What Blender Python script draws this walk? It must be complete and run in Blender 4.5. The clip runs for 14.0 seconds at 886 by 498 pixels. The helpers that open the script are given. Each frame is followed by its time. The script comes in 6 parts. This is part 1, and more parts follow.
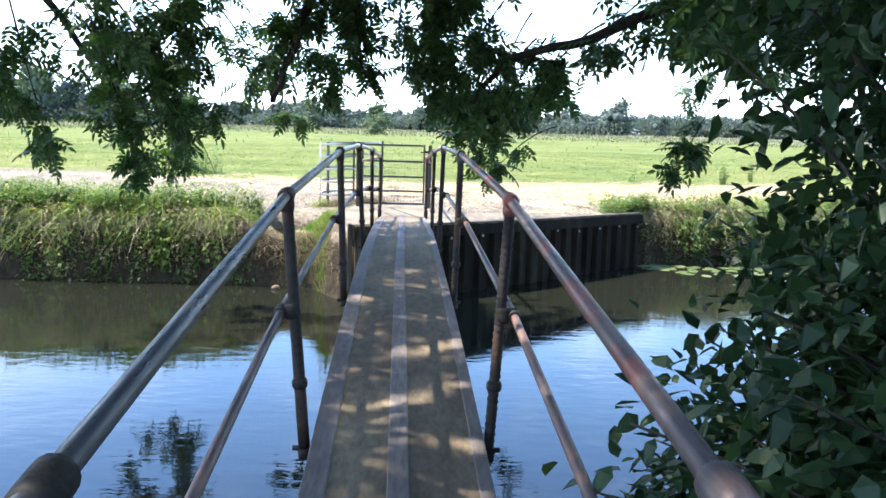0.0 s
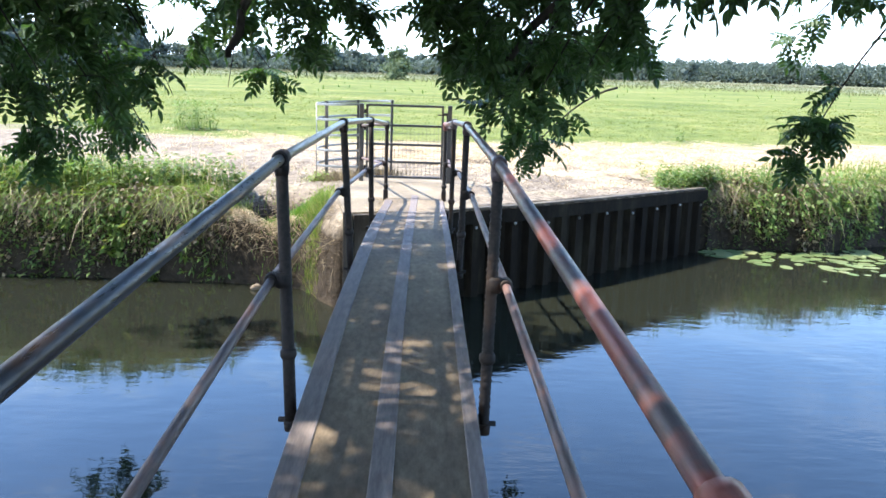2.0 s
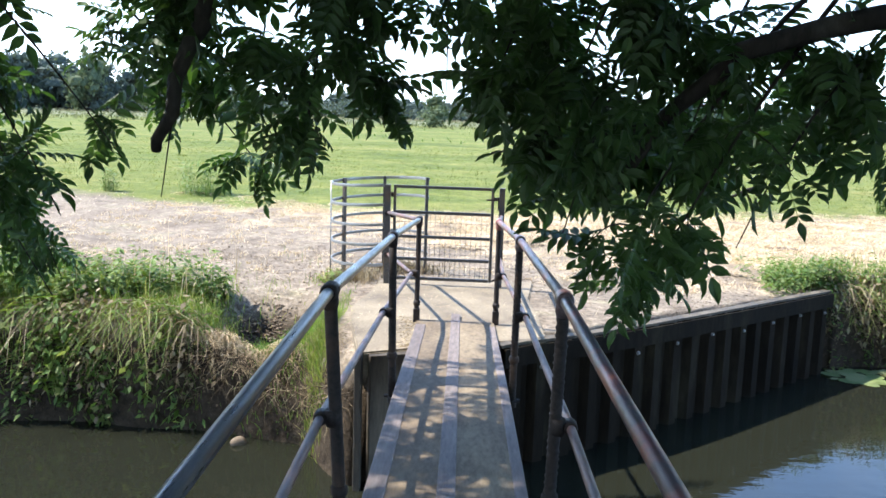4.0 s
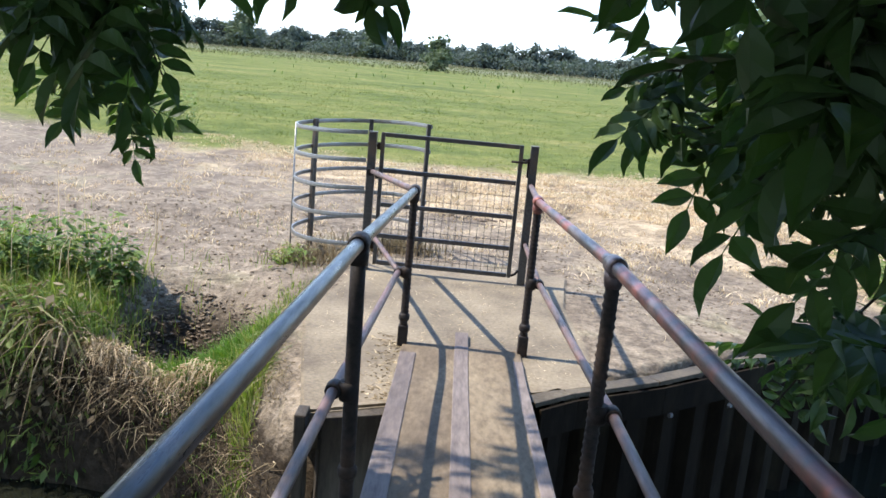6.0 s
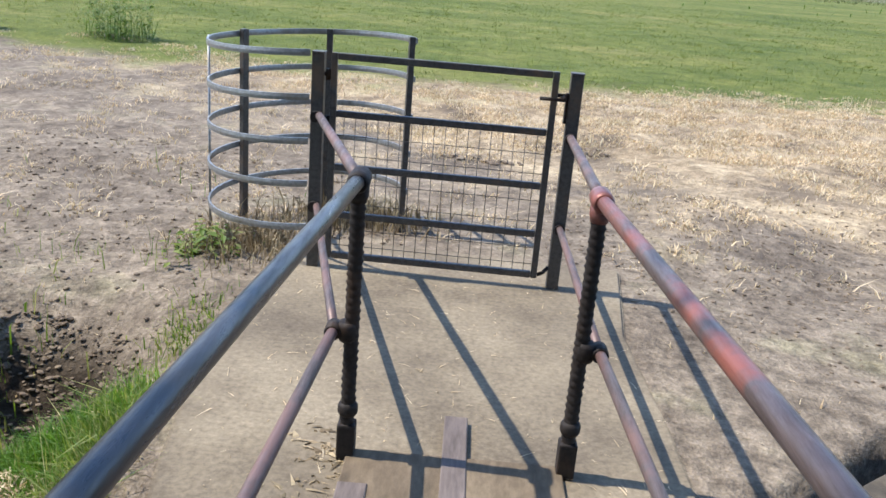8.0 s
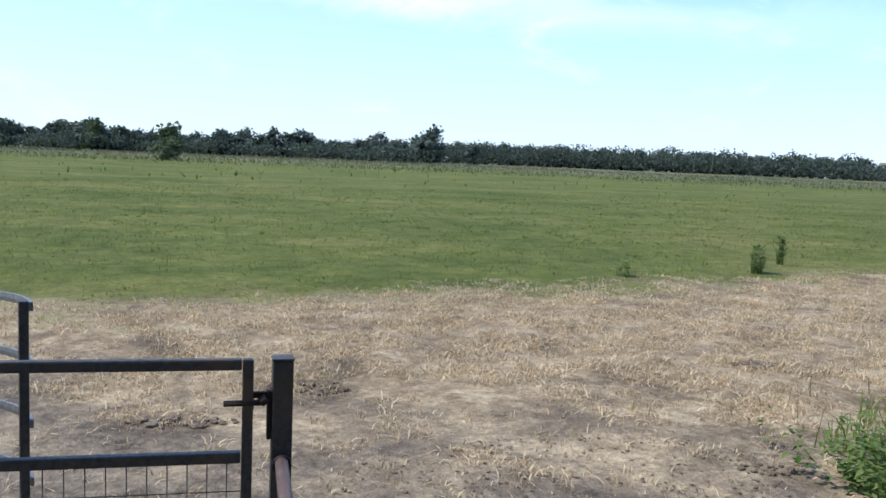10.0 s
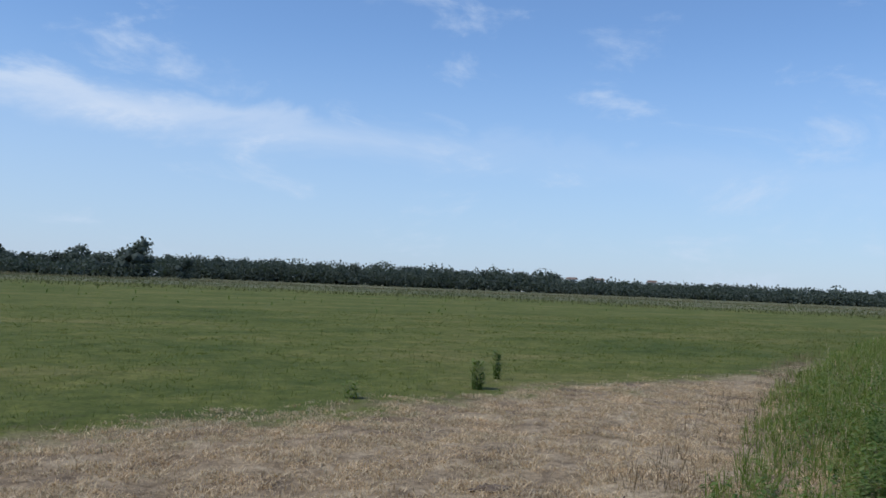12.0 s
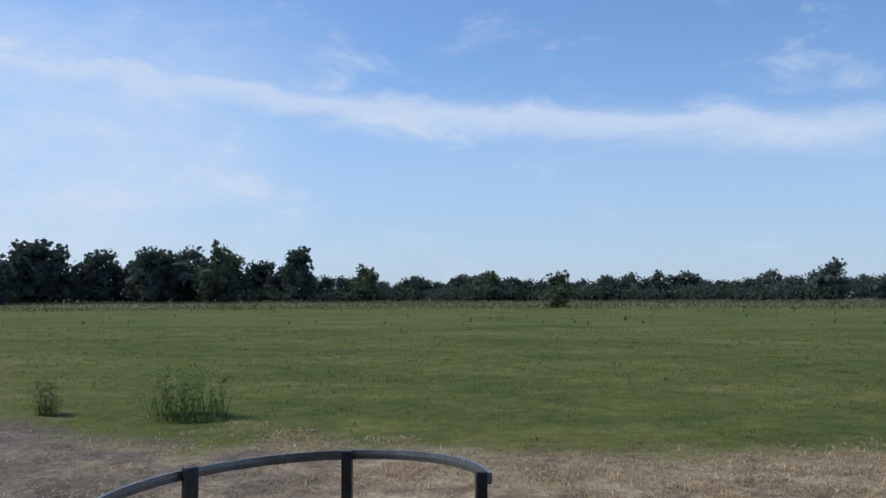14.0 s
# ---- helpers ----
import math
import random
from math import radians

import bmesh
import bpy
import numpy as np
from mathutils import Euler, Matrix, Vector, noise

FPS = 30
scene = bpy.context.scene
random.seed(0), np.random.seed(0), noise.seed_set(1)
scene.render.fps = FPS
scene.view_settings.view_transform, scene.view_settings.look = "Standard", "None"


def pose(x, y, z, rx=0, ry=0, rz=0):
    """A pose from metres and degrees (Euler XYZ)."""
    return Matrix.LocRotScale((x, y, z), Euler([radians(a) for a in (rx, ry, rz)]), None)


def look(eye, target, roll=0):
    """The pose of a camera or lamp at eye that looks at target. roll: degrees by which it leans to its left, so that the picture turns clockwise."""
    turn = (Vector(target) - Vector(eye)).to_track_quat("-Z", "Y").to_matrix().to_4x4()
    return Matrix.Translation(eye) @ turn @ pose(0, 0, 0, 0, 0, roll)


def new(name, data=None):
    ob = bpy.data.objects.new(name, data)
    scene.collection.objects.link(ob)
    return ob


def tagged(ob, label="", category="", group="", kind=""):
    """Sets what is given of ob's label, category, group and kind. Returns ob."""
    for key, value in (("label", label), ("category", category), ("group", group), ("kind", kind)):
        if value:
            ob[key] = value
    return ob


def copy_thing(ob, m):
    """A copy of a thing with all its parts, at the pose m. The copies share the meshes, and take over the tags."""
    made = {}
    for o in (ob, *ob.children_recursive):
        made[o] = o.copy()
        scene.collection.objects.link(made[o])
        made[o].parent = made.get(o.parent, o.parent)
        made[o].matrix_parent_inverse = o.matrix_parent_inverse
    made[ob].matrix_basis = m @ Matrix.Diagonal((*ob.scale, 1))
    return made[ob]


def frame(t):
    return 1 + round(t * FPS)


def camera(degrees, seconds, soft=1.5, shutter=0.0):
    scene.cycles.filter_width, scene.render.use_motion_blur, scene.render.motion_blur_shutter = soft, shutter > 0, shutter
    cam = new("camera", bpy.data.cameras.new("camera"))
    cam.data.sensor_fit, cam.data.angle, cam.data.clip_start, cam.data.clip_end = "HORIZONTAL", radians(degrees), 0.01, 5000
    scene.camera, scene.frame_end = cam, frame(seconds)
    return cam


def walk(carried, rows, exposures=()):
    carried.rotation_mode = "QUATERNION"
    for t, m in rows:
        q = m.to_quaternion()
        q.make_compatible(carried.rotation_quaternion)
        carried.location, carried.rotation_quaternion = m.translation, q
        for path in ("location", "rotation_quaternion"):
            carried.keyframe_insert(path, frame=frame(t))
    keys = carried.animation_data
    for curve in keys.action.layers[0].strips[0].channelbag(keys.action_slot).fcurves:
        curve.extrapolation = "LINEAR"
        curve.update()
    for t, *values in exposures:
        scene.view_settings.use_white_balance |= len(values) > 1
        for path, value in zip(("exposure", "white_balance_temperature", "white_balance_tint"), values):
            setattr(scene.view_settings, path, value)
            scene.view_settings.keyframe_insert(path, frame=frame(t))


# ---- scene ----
cam = camera(54.0, 14.0, soft=1.6)
PATH = [
    (0, (0.006, -14.692, 1.547), (0.097, -12.713, 1.269), 1.6),
    (0.5, (0.016, -13.936, 1.565), (0.017, -11.961, 1.25), 2.1),
    (1, (0.103, -13.15, 1.628), (0.091, -11.18, 1.285), 0.8),
    (1.5, (0.08, -12.413, 1.677), (0.033, -10.443, 1.336), 3.0),
    (2, (0.124, -11.65, 1.73), (0.168, -9.692, 1.328), 1.7),
    (2.5, (0.145, -10.9, 1.832), (0.171, -8.945, 1.41), 3.4),
    (3, (0.105, -9.99, 1.91), (0.115, -8.031, 1.509), 0.7),
    (3.5, (0.103, -9.313, 1.996), (0.068, -7.343, 1.65), 2.7),
    (4, (0.011, -8.395, 2.035), (-0.031, -6.418, 1.73), 1.8),
    (6.3, (-0.146, -5.008, 1.8), (-0.161, -3.067, 1.315), 5.3),
    (6.5, (-0.136, -4.742, 1.781), (-0.15, -2.825, 1.212), 4.3),
    (7, (-0.173, -4.033, 1.725), (-0.246, -2.141, 1.079), 4.2),
    (7.2, (-0.181, -3.751, 1.707), (-0.259, -1.86, 1.059), 4.8),
    (9.3, (0.133, -1.576, 1.842), (0.335, 0.362, 1.391), 2.5),
    (9.5, (0.133, -1.47, 1.868), (0.446, 0.474, 1.52), 3.4),
    (10, (0.224, -0.896, 1.856), (0.754, 1.021, 1.65), 2.4),
    (10.5, (0.279, -0.685, 1.881), (0.917, 1.21, 1.845), 3.7),
    (11, (0.229, -0.477, 1.889), (1.178, 1.283, 1.926), 2.0),
    (11.5, (0.287, -0.436, 1.941), (1.42, 1.211, 1.988), 2.6),
    (12, (0.221, -0.477, 1.954), (1.328, 1.186, 2.036), 2.4),
    (12.5, (0.131, -0.504, 1.952), (1.007, 1.292, 2.025), 0.8),
    (13, (0.108, -0.557, 1.885), (0.554, 1.391, 1.974), 0.3),
    (13.5, (0.036, -0.235, 1.844), (0.027, 1.762, 1.94), 0.5),
    (14, (-0.1, -0.056, 1.802), (-0.433, 1.914, 1.91), -0.2),
]
walk(cam, [(t, look(eye, target, roll)) for t, eye, target, roll in PATH],
     exposures=[(0.0, 2.42, 6450, 10), (3.0, 2.36, 6450, 10), (4.2, 2.0, 6500, 10), (6.3, 1.5, 6600, 11), (7.2, 1.42, 6600, 11), (9.3, 0.8, 6300, 10), (10.5, 0.2, 6200, 10), (11.5, -0.31, 6250, 11), (14.0, -0.38, 6250, 11)])


# ---------------------------------------------------------------- sky and sun
SUN_DIR = Vector((-0.69, 0.05, 1.0)).normalized()      # towards the sun
sun = new("sun", bpy.data.lights.new("sun", "SUN"))
sun.data.energy, sun.data.angle, sun.data.color = 3.6, radians(0.55), (1.0, 0.955, 0.88)
sun.matrix_world = look(tuple(SUN_DIR * 30), (0, 0, 0))

world = bpy.data.worlds.new("summer_sky")
scene.world = world
world.use_nodes = True
wn = world.node_tree
wn.nodes.clear()
w_out = wn.nodes.new("ShaderNodeOutputWorld")
w_bg = wn.nodes.new("ShaderNodeBackground")
w_sky = wn.nodes.new("ShaderNodeTexSky")
w_sky.sky_type, w_sky.sun_disc = "NISHITA", False
w_sky.sun_elevation = math.asin(SUN_DIR.z)
w_sky.sun_rotation = math.atan2(SUN_DIR.x, SUN_DIR.y)
w_sky.air_density, w_sky.dust_density, w_sky.ozone_density = 1.1, 0.25, 2.6
w_bg.inputs["Strength"].default_value = 0.15


def w_math(op, a, b=0.0, c=0.0):
    m = wn.nodes.new("ShaderNodeMath")
    m.operation = op
    for s, v in zip(m.inputs, (a, b, c)):
        if hasattr(v, "is_linked"):
            wn.links.new(v, s)
        else:
            s.default_value = v
    return m.outputs[0]


# thin clouds: a long streaky bank low over the meadow, loose wisps above
w_co = wn.nodes.new("ShaderNodeTexCoord")
w_sep = wn.nodes.new("ShaderNodeSeparateXYZ")
wn.links.new(w_co.outputs["Generated"], w_sep.inputs[0])
w_az = w_math("ARCTAN2", w_sep.outputs["X"], w_sep.outputs["Y"])
w_el = w_math("ARCSINE", w_sep.outputs["Z"])
w_comb = wn.nodes.new("ShaderNodeCombineXYZ")
wn.links.new(w_math("MULTIPLY", w_az, 4.0), w_comb.inputs[0])
wn.links.new(w_math("MULTIPLY", w_el, 9.0), w_comb.inputs[1])
w_n1 = wn.nodes.new("ShaderNodeTexNoise")
w_n1.inputs["Scale"].default_value, w_n1.inputs["Detail"].default_value, w_n1.inputs["Roughness"].default_value = 1.5, 9.0, 0.62
w_n1.inputs["Distortion"].default_value = 0.4
wn.links.new(w_comb.outputs[0], w_n1.inputs["Vector"])
# the bank sinks slowly towards the east
w_line = w_math("SUBTRACT", w_el, w_math("MULTIPLY_ADD", w_az, -0.07, 0.205))
w_low = w_math("MULTIPLY_ADD", w_n1.outputs["Fac"], 0.10, -0.05)
w_off = w_math("ADD", w_line, w_low)
w_edge = wn.nodes.new("ShaderNodeMapRange")
w_edge.interpolation_type = "SMOOTHSTEP"
for k, v in zip(("From Min", "From Max", "To Min", "To Max"), (0.020, -0.008, 0.0, 1.0)):
    w_edge.inputs[k].default_value = v
wn.links.new(w_off, w_edge.inputs["Value"])
w_fade = wn.nodes.new("ShaderNodeMapRange")
w_fade.interpolation_type = "SMOOTHSTEP"
for k, v in zip(("From Min", "From Max", "To Min", "To Max"), (-0.05, 0.0, 0.12, 1.0)):
    w_fade.inputs[k].default_value = v
wn.links.new(w_off, w_fade.inputs["Value"])
w_west = wn.nodes.new("ShaderNodeMapRange")
w_west.interpolation_type = "SMOOTHSTEP"
for k, v in zip(("From Min", "From Max", "To Min", "To Max"), (0.75, 0.1, 0.15, 1.0)):
    w_west.inputs[k].default_value = v
wn.links.new(w_az, w_west.inputs["Value"])
w_bank = w_math("MULTIPLY", w_math("MULTIPLY", w_edge.outputs[0], w_fade.outputs[0]), w_west.outputs[0])
w_wisp = wn.nodes.new("ShaderNodeMapRange")
w_wisp.interpolation_type = "SMOOTHSTEP"
for k, v in zip(("From Min", "From Max", "To Min", "To Max"), (0.52, 0.78, 0.0, 1.0)):
    w_wisp.inputs[k].default_value = v
wn.links.new(w_n1.outputs["Fac"], w_wisp.inputs["Value"])
# broad soft cloud in the north-west, breaking up towards the bank
w_veil = wn.nodes.new("ShaderNodeMapRange")
w_veil.interpolation_type = "SMOOTHSTEP"
for k, v in zip(("From Min", "From Max", "To Min", "To Max"), (-0.20, -0.55, 0.0, 1.0)):
    w_veil.inputs[k].default_value = v
wn.links.new(w_az, w_veil.inputs["Value"])
w_high = wn.nodes.new("ShaderNodeMapRange")
w_high.interpolation_type = "SMOOTHSTEP"
for k, v in zip(("From Min", "From Max", "To Min", "To Max"), (0.38, 0.22, 0.0, 1.0)):
    w_high.inputs[k].default_value = v
wn.links.new(w_el, w_high.inputs["Value"])
w_soft = wn.nodes.new("ShaderNodeMapRange")
for k, v in zip(("From Min", "From Max", "To Min", "To Max"), (0.3, 0.65, 0.3, 1.0)):
    w_soft.inputs[k].default_value = v
wn.links.new(w_n1.outputs["Fac"], w_soft.inputs["Value"])
w_broad = w_math("MULTIPLY", w_math("MULTIPLY", w_veil.outputs[0], w_high.outputs[0]), w_soft.outputs[0])
w_bank = w_math("MAXIMUM", w_bank, w_broad)
w_all = w_math("MINIMUM", w_math("ADD", w_math("MULTIPLY", w_bank, 0.82), w_math("MULTIPLY", w_wisp.outputs[0], 0.62)), 0.85)
w_mix = wn.nodes.new("ShaderNodeMix")
w_mix.data_type = "RGBA"
wn.links.new(w_all, w_mix.inputs["Factor"])
# pale blue summer haze towards the horizon
w_haze = wn.nodes.new("ShaderNodeMapRange")
w_haze.interpolation_type = "SMOOTHSTEP"
for k, v in zip(("From Min", "From Max", "To Min", "To Max"), (0.30, 0.0, 0.0, 0.62)):
    w_haze.inputs[k].default_value = v
wn.links.new(w_el, w_haze.inputs["Value"])
w_low_sky = wn.nodes.new("ShaderNodeMix")
w_low_sky.data_type = "RGBA"
wn.links.new(w_haze.outputs[0], w_low_sky.inputs["Factor"])
w_clear = wn.nodes.new("ShaderNodeMix")
w_clear.data_type, w_clear.blend_type = "RGBA", "MULTIPLY"
w_clear.inputs["Factor"].default_value = 1.0
wn.links.new(w_sky.outputs["Color"], w_clear.inputs["A"])
w_clear.inputs["B"].default_value = (0.88, 1.02, 1.2, 1)
wn.links.new(w_clear.outputs["Result"], w_low_sky.inputs["A"])
w_low_sky.inputs["B"].default_value = (3.2, 4.35, 6.3, 1)
wn.links.new(w_low_sky.outputs["Result"], w_mix.inputs["A"])
w_mix.inputs["B"].default_value = (5.4, 6.2, 7.3, 1)
wn.links.new(w_mix.outputs["Result"], w_bg.inputs["Color"])
wn.links.new(w_bg.outputs[0], w_out.inputs["Surface"])

# ---------------------------------------------------------------- helpers of this scene
rng = np.random.default_rng(7)


def part(name, bm, material, parent=None, label=""):
    """Link a bmesh as one mesh object, under a thing or a part."""
    me = bpy.data.meshes.new(name)
    bm.to_mesh(me)
    bm.free()
    me.materials.append(material)
    ob = new(name, me)
    if parent is not None:
        ob.parent = parent
    if label:
        ob["label"] = label
    return ob


def shared(name, me, parent=None, m=None):
    """One more object on an existing mesh."""
    ob = new(name, me)
    if parent is not None:
        ob.parent = parent
    if m is not None:
        ob.matrix_basis = m
    return ob


def array_mesh(name, verts, faces, material, smooth=False):
    """A mesh from numpy arrays; faces is (n, k)."""
    me = bpy.data.meshes.new(name)
    n, k = faces.shape
    me.vertices.add(len(verts))
    me.vertices.foreach_set("co", np.ascontiguousarray(verts, dtype=np.float32).ravel())
    me.loops.add(n * k)
    me.loops.foreach_set("vertex_index", np.ascontiguousarray(faces, dtype=np.int32).ravel())
    me.polygons.add(n)
    me.polygons.foreach_set("loop_start", np.arange(0, n * k, k, dtype=np.int32))
    me.polygons.foreach_set("loop_total", np.full(n, k, dtype=np.int32))
    me.polygons.foreach_set("use_smooth", np.full(n, smooth, dtype=bool))
    me.materials.append(material)
    me.update(calc_edges=True)
    return me


def bm_box(bm, x0, x1, y0, y1, z0, z1, bevel=0.0):
    """A box with slightly rounded edges."""
    m = Matrix.LocRotScale(((x0 + x1) / 2, (y0 + y1) / 2, (z0 + z1) / 2), None, (abs(x1 - x0), abs(y1 - y0), abs(z1 - z0)))
    r = bmesh.ops.create_cube(bm, size=1.0, matrix=m)
    if bevel:
        es = list({e for v in r["verts"] for e in v.link_edges})
        bmesh.ops.bevel(bm, geom=es, offset=bevel, segments=2, affect="EDGES", profile=0.6)
    return bm


def bm_bar(bm, a, b, w, h, bevel=0.004):
    """A rectangular bar from a to b, w wide and h high."""
    a, b = Vector(a), Vector(b)
    d = b - a
    q = d.to_track_quat("X", "Z")
    m = Matrix.LocRotScale((a + b) / 2, q, (d.length, w, h))
    r = bmesh.ops.create_cube(bm, size=1.0, matrix=m)
    if bevel:
        es = list({e for v in r["verts"] for e in v.link_edges})
        bmesh.ops.bevel(bm, geom=es, offset=bevel, segments=2, affect="EDGES", profile=0.6)
    return bm


def bm_tube(bm, pts, radius, seg=12, ridge=0.0, pitch=0.05, cap=True):
    """A round tube along a line of points; radius is one number or one for each point; ridge winds a raised thread round it."""
    pts = [Vector(p) for p in pts]
    rad = radius if hasattr(radius, "__len__") else [radius] * len(pts)
    t0 = (pts[1] - pts[0]).normalized()
    up = Vector((0, 0, 1)) if abs(t0.z) < 0.9 else Vector((1, 0, 0))
    side = t0.cross(up).normalized()
    rings, run = [], 0.0
    for i, p in enumerate(pts):
        t = (pts[min(i + 1, len(pts) - 1)] - pts[max(i - 1, 0)]).normalized()
        side = (side - t * side.dot(t)).normalized()
        up = side.cross(t)
        if i:
            run += (p - pts[i - 1]).length
        ring = []
        for k in range(seg):
            a = 2 * math.pi * k / seg
            r = rad[i]
            if ridge:
                r += ridge * (max(0.0, math.cos(a - 2 * math.pi * run / pitch)) ** 2 - 0.4)
            ring.append(bm.verts.new(p + (side * math.cos(a) + up * math.sin(a)) * r))
        rings.append(ring)
    for r0, r1 in zip(rings, rings[1:]):
        for k in range(seg):
            f = bm.faces.new((r0[k], r0[(k + 1) % seg], r1[(k + 1) % seg], r1[k]))
            f.smooth = True
    if cap:
        bm.faces.new(rings[0][::-1])
        bm.faces.new(rings[-1])
    return bm


def line(a, b, n):
    a, b = Vector(a), Vector(b)
    return [a.lerp(b, i / (n - 1)) for i in range(n)]


def smoothstep(t):
    t = np.clip(t, 0, 1)
    return t * t * (3 - 2 * t)


def wobble(x, y, s=1.0, seed=0.0):
    """Smooth uneven values between about -1 and 1 for arrays of places."""
    x, y = np.asarray(x) / s, np.asarray(y) / s
    v = np.sin(x * 1.3 + 1.7 * np.sin(y * 0.9 + seed) + seed) + np.sin(y * 1.7 + 1.3 * np.sin(x * 1.1 + 2 * seed))
    v = v + 0.6 * np.sin(2.9 * x + 1.1 * y + 3 * seed) + 0.6 * np.sin(-1.9 * x + 3.3 * y + seed * 5)
    return v / 3.2


# ---------------------------------------------------------------- materials
def nodes_of(name):
    mat = bpy.data.materials.new(name)
    mat.use_nodes = True
    nt = mat.node_tree
    return mat, nt, nt.nodes["Principled BSDF"]


def add(nt, kind, **values):
    n = nt.nodes.new(kind)
    for k, v in values.items():
        if k in n.inputs:
            n.inputs[k].default_value = v
    return n


def ramp(nt, source, stops):
    r = nt.nodes.new("ShaderNodeValToRGB")
    el = r.color_ramp.elements
    while len(el) < len(stops):
        el.new(0.5)
    for e, (p, c) in zip(el, stops):
        e.position = p
        e.color = (*c, 1) if len(c) == 3 else c
    nt.links.new(source, r.inputs["Fac"])
    return r


def mixc(nt, fac, a, b, mode="MIX"):
    m = nt.nodes.new("ShaderNodeMix")
    m.data_type, m.blend_type = "RGBA", mode
    for sock, v in ((m.inputs["Factor"], fac), (m.inputs["A"], a), (m.inputs["B"], b)):
        if hasattr(v, "is_linked"):
            nt.links.new(v, sock)
        elif isinstance(v, (int, float)):
            sock.default_value = v
        else:
            sock.default_value = (*v, 1)
    return m.outputs["Result"]


def place_of(nt):
    return nt.nodes.new("ShaderNodeNewGeometry").outputs["Position"]


def noise_of(nt, vec, scale, detail=4.0, rough=0.6, stretch=None):
    if stretch:
        mp = nt.nodes.new("ShaderNodeMapping")
        mp.inputs["Scale"].default_value = stretch
        nt.links.new(vec, mp.inputs["Vector"])
        vec = mp.outputs["Vector"]
    n = add(nt, "ShaderNodeTexNoise", Scale=scale, Detail=detail, Roughness=rough)
    nt.links.new(vec, n.inputs["Vector"])
    return n.outputs["Fac"]


def bump(nt, bsdf, height, strength, distance):
    b = add(nt, "ShaderNodeBump", Strength=strength, Distance=distance)
    nt.links.new(height, b.inputs["Height"])
    nt.links.new(b.outputs["Normal"], bsdf.inputs["Normal"])


def surface(name, low, mid, high, coarse, fine, rough=(0.7, 0.9), metal=0.0, relief=0.3, depth=0.01, stretch=None, local=False, gloss=0.2):
    """Colour that varies at two sizes, with relief and uneven gloss."""
    mat, nt, b = nodes_of(name)
    if local:
        vec = nt.nodes.new("ShaderNodeTexCoord").outputs["Object"]
    else:
        vec = place_of(nt)
    n1 = noise_of(nt, vec, coarse, 5, 0.6, stretch)
    n2 = noise_of(nt, vec, fine, 6, 0.7, stretch)
    c1 = ramp(nt, n1, [(0.32, low), (0.52, mid), (0.7, high)]).outputs["Color"]
    g = ramp(nt, n2, [(0.3, (0.62, 0.62, 0.62)), (0.7, (1.25, 1.25, 1.25))]).outputs["Color"]
    c = mixc(nt, 1.0, c1, g, "MULTIPLY")
    nt.links.new(c, b.inputs["Base Color"])
    r = ramp(nt, n1, [(0.3, (rough[0],) * 3), (0.7, (rough[1],) * 3)])
    nt.links.new(r.outputs["Color"], b.inputs["Roughness"])
    b.inputs["Metallic"].default_value = metal
    b.inputs["Specular IOR Level"].default_value = gloss
    bump(nt, b, n2, relief, depth)
    return mat


def leafy(name, colours, through_light=0.45, rough=0.5, gloss=0.35, patch=0.25, size=1.3, glow=(1.4, 1.5, 0.7)):
    """Leaves and blades: each island its own tint, light shines through."""
    mat, nt, b = nodes_of(name)
    geo = nt.nodes.new("ShaderNodeNewGeometry")
    stops = [(i / (len(colours) - 1), c) for i, c in enumerate(colours)]
    c = ramp(nt, geo.outputs["Random Per Island"], stops).outputs["Color"]
    big = noise_of(nt, geo.outputs["Position"], size, 4, 0.65)
    tint = ramp(nt, big, [(0.3, (1 - patch, 1 - patch * 0.85, 1 - patch)), (0.7, (1 + patch, 1 + patch * 0.85, 1 + patch * 0.6))]).outputs["Color"]
    c = mixc(nt, 1.0, c, tint, "MULTIPLY")
    nt.links.new(c, b.inputs["Base Color"])
    b.inputs["Roughness"].default_value = rough
    b.inputs["Specular IOR Level"].default_value = gloss
    tr = nt.nodes.new("ShaderNodeBsdfTranslucent")
    warm = mixc(nt, 1.0, c, glow, "MULTIPLY")
    nt.links.new(warm, tr.inputs["Color"])
    mx = nt.nodes.new("ShaderNodeMixShader")
    mx.inputs["Fac"].default_value = through_light
    nt.links.new(b.outputs["BSDF"], mx.inputs[1])
    nt.links.new(tr.outputs["BSDF"], mx.inputs[2])
    nt.links.new(mx.outputs["Shader"], nt.nodes["Material Output"].inputs["Surface"])
    return mat


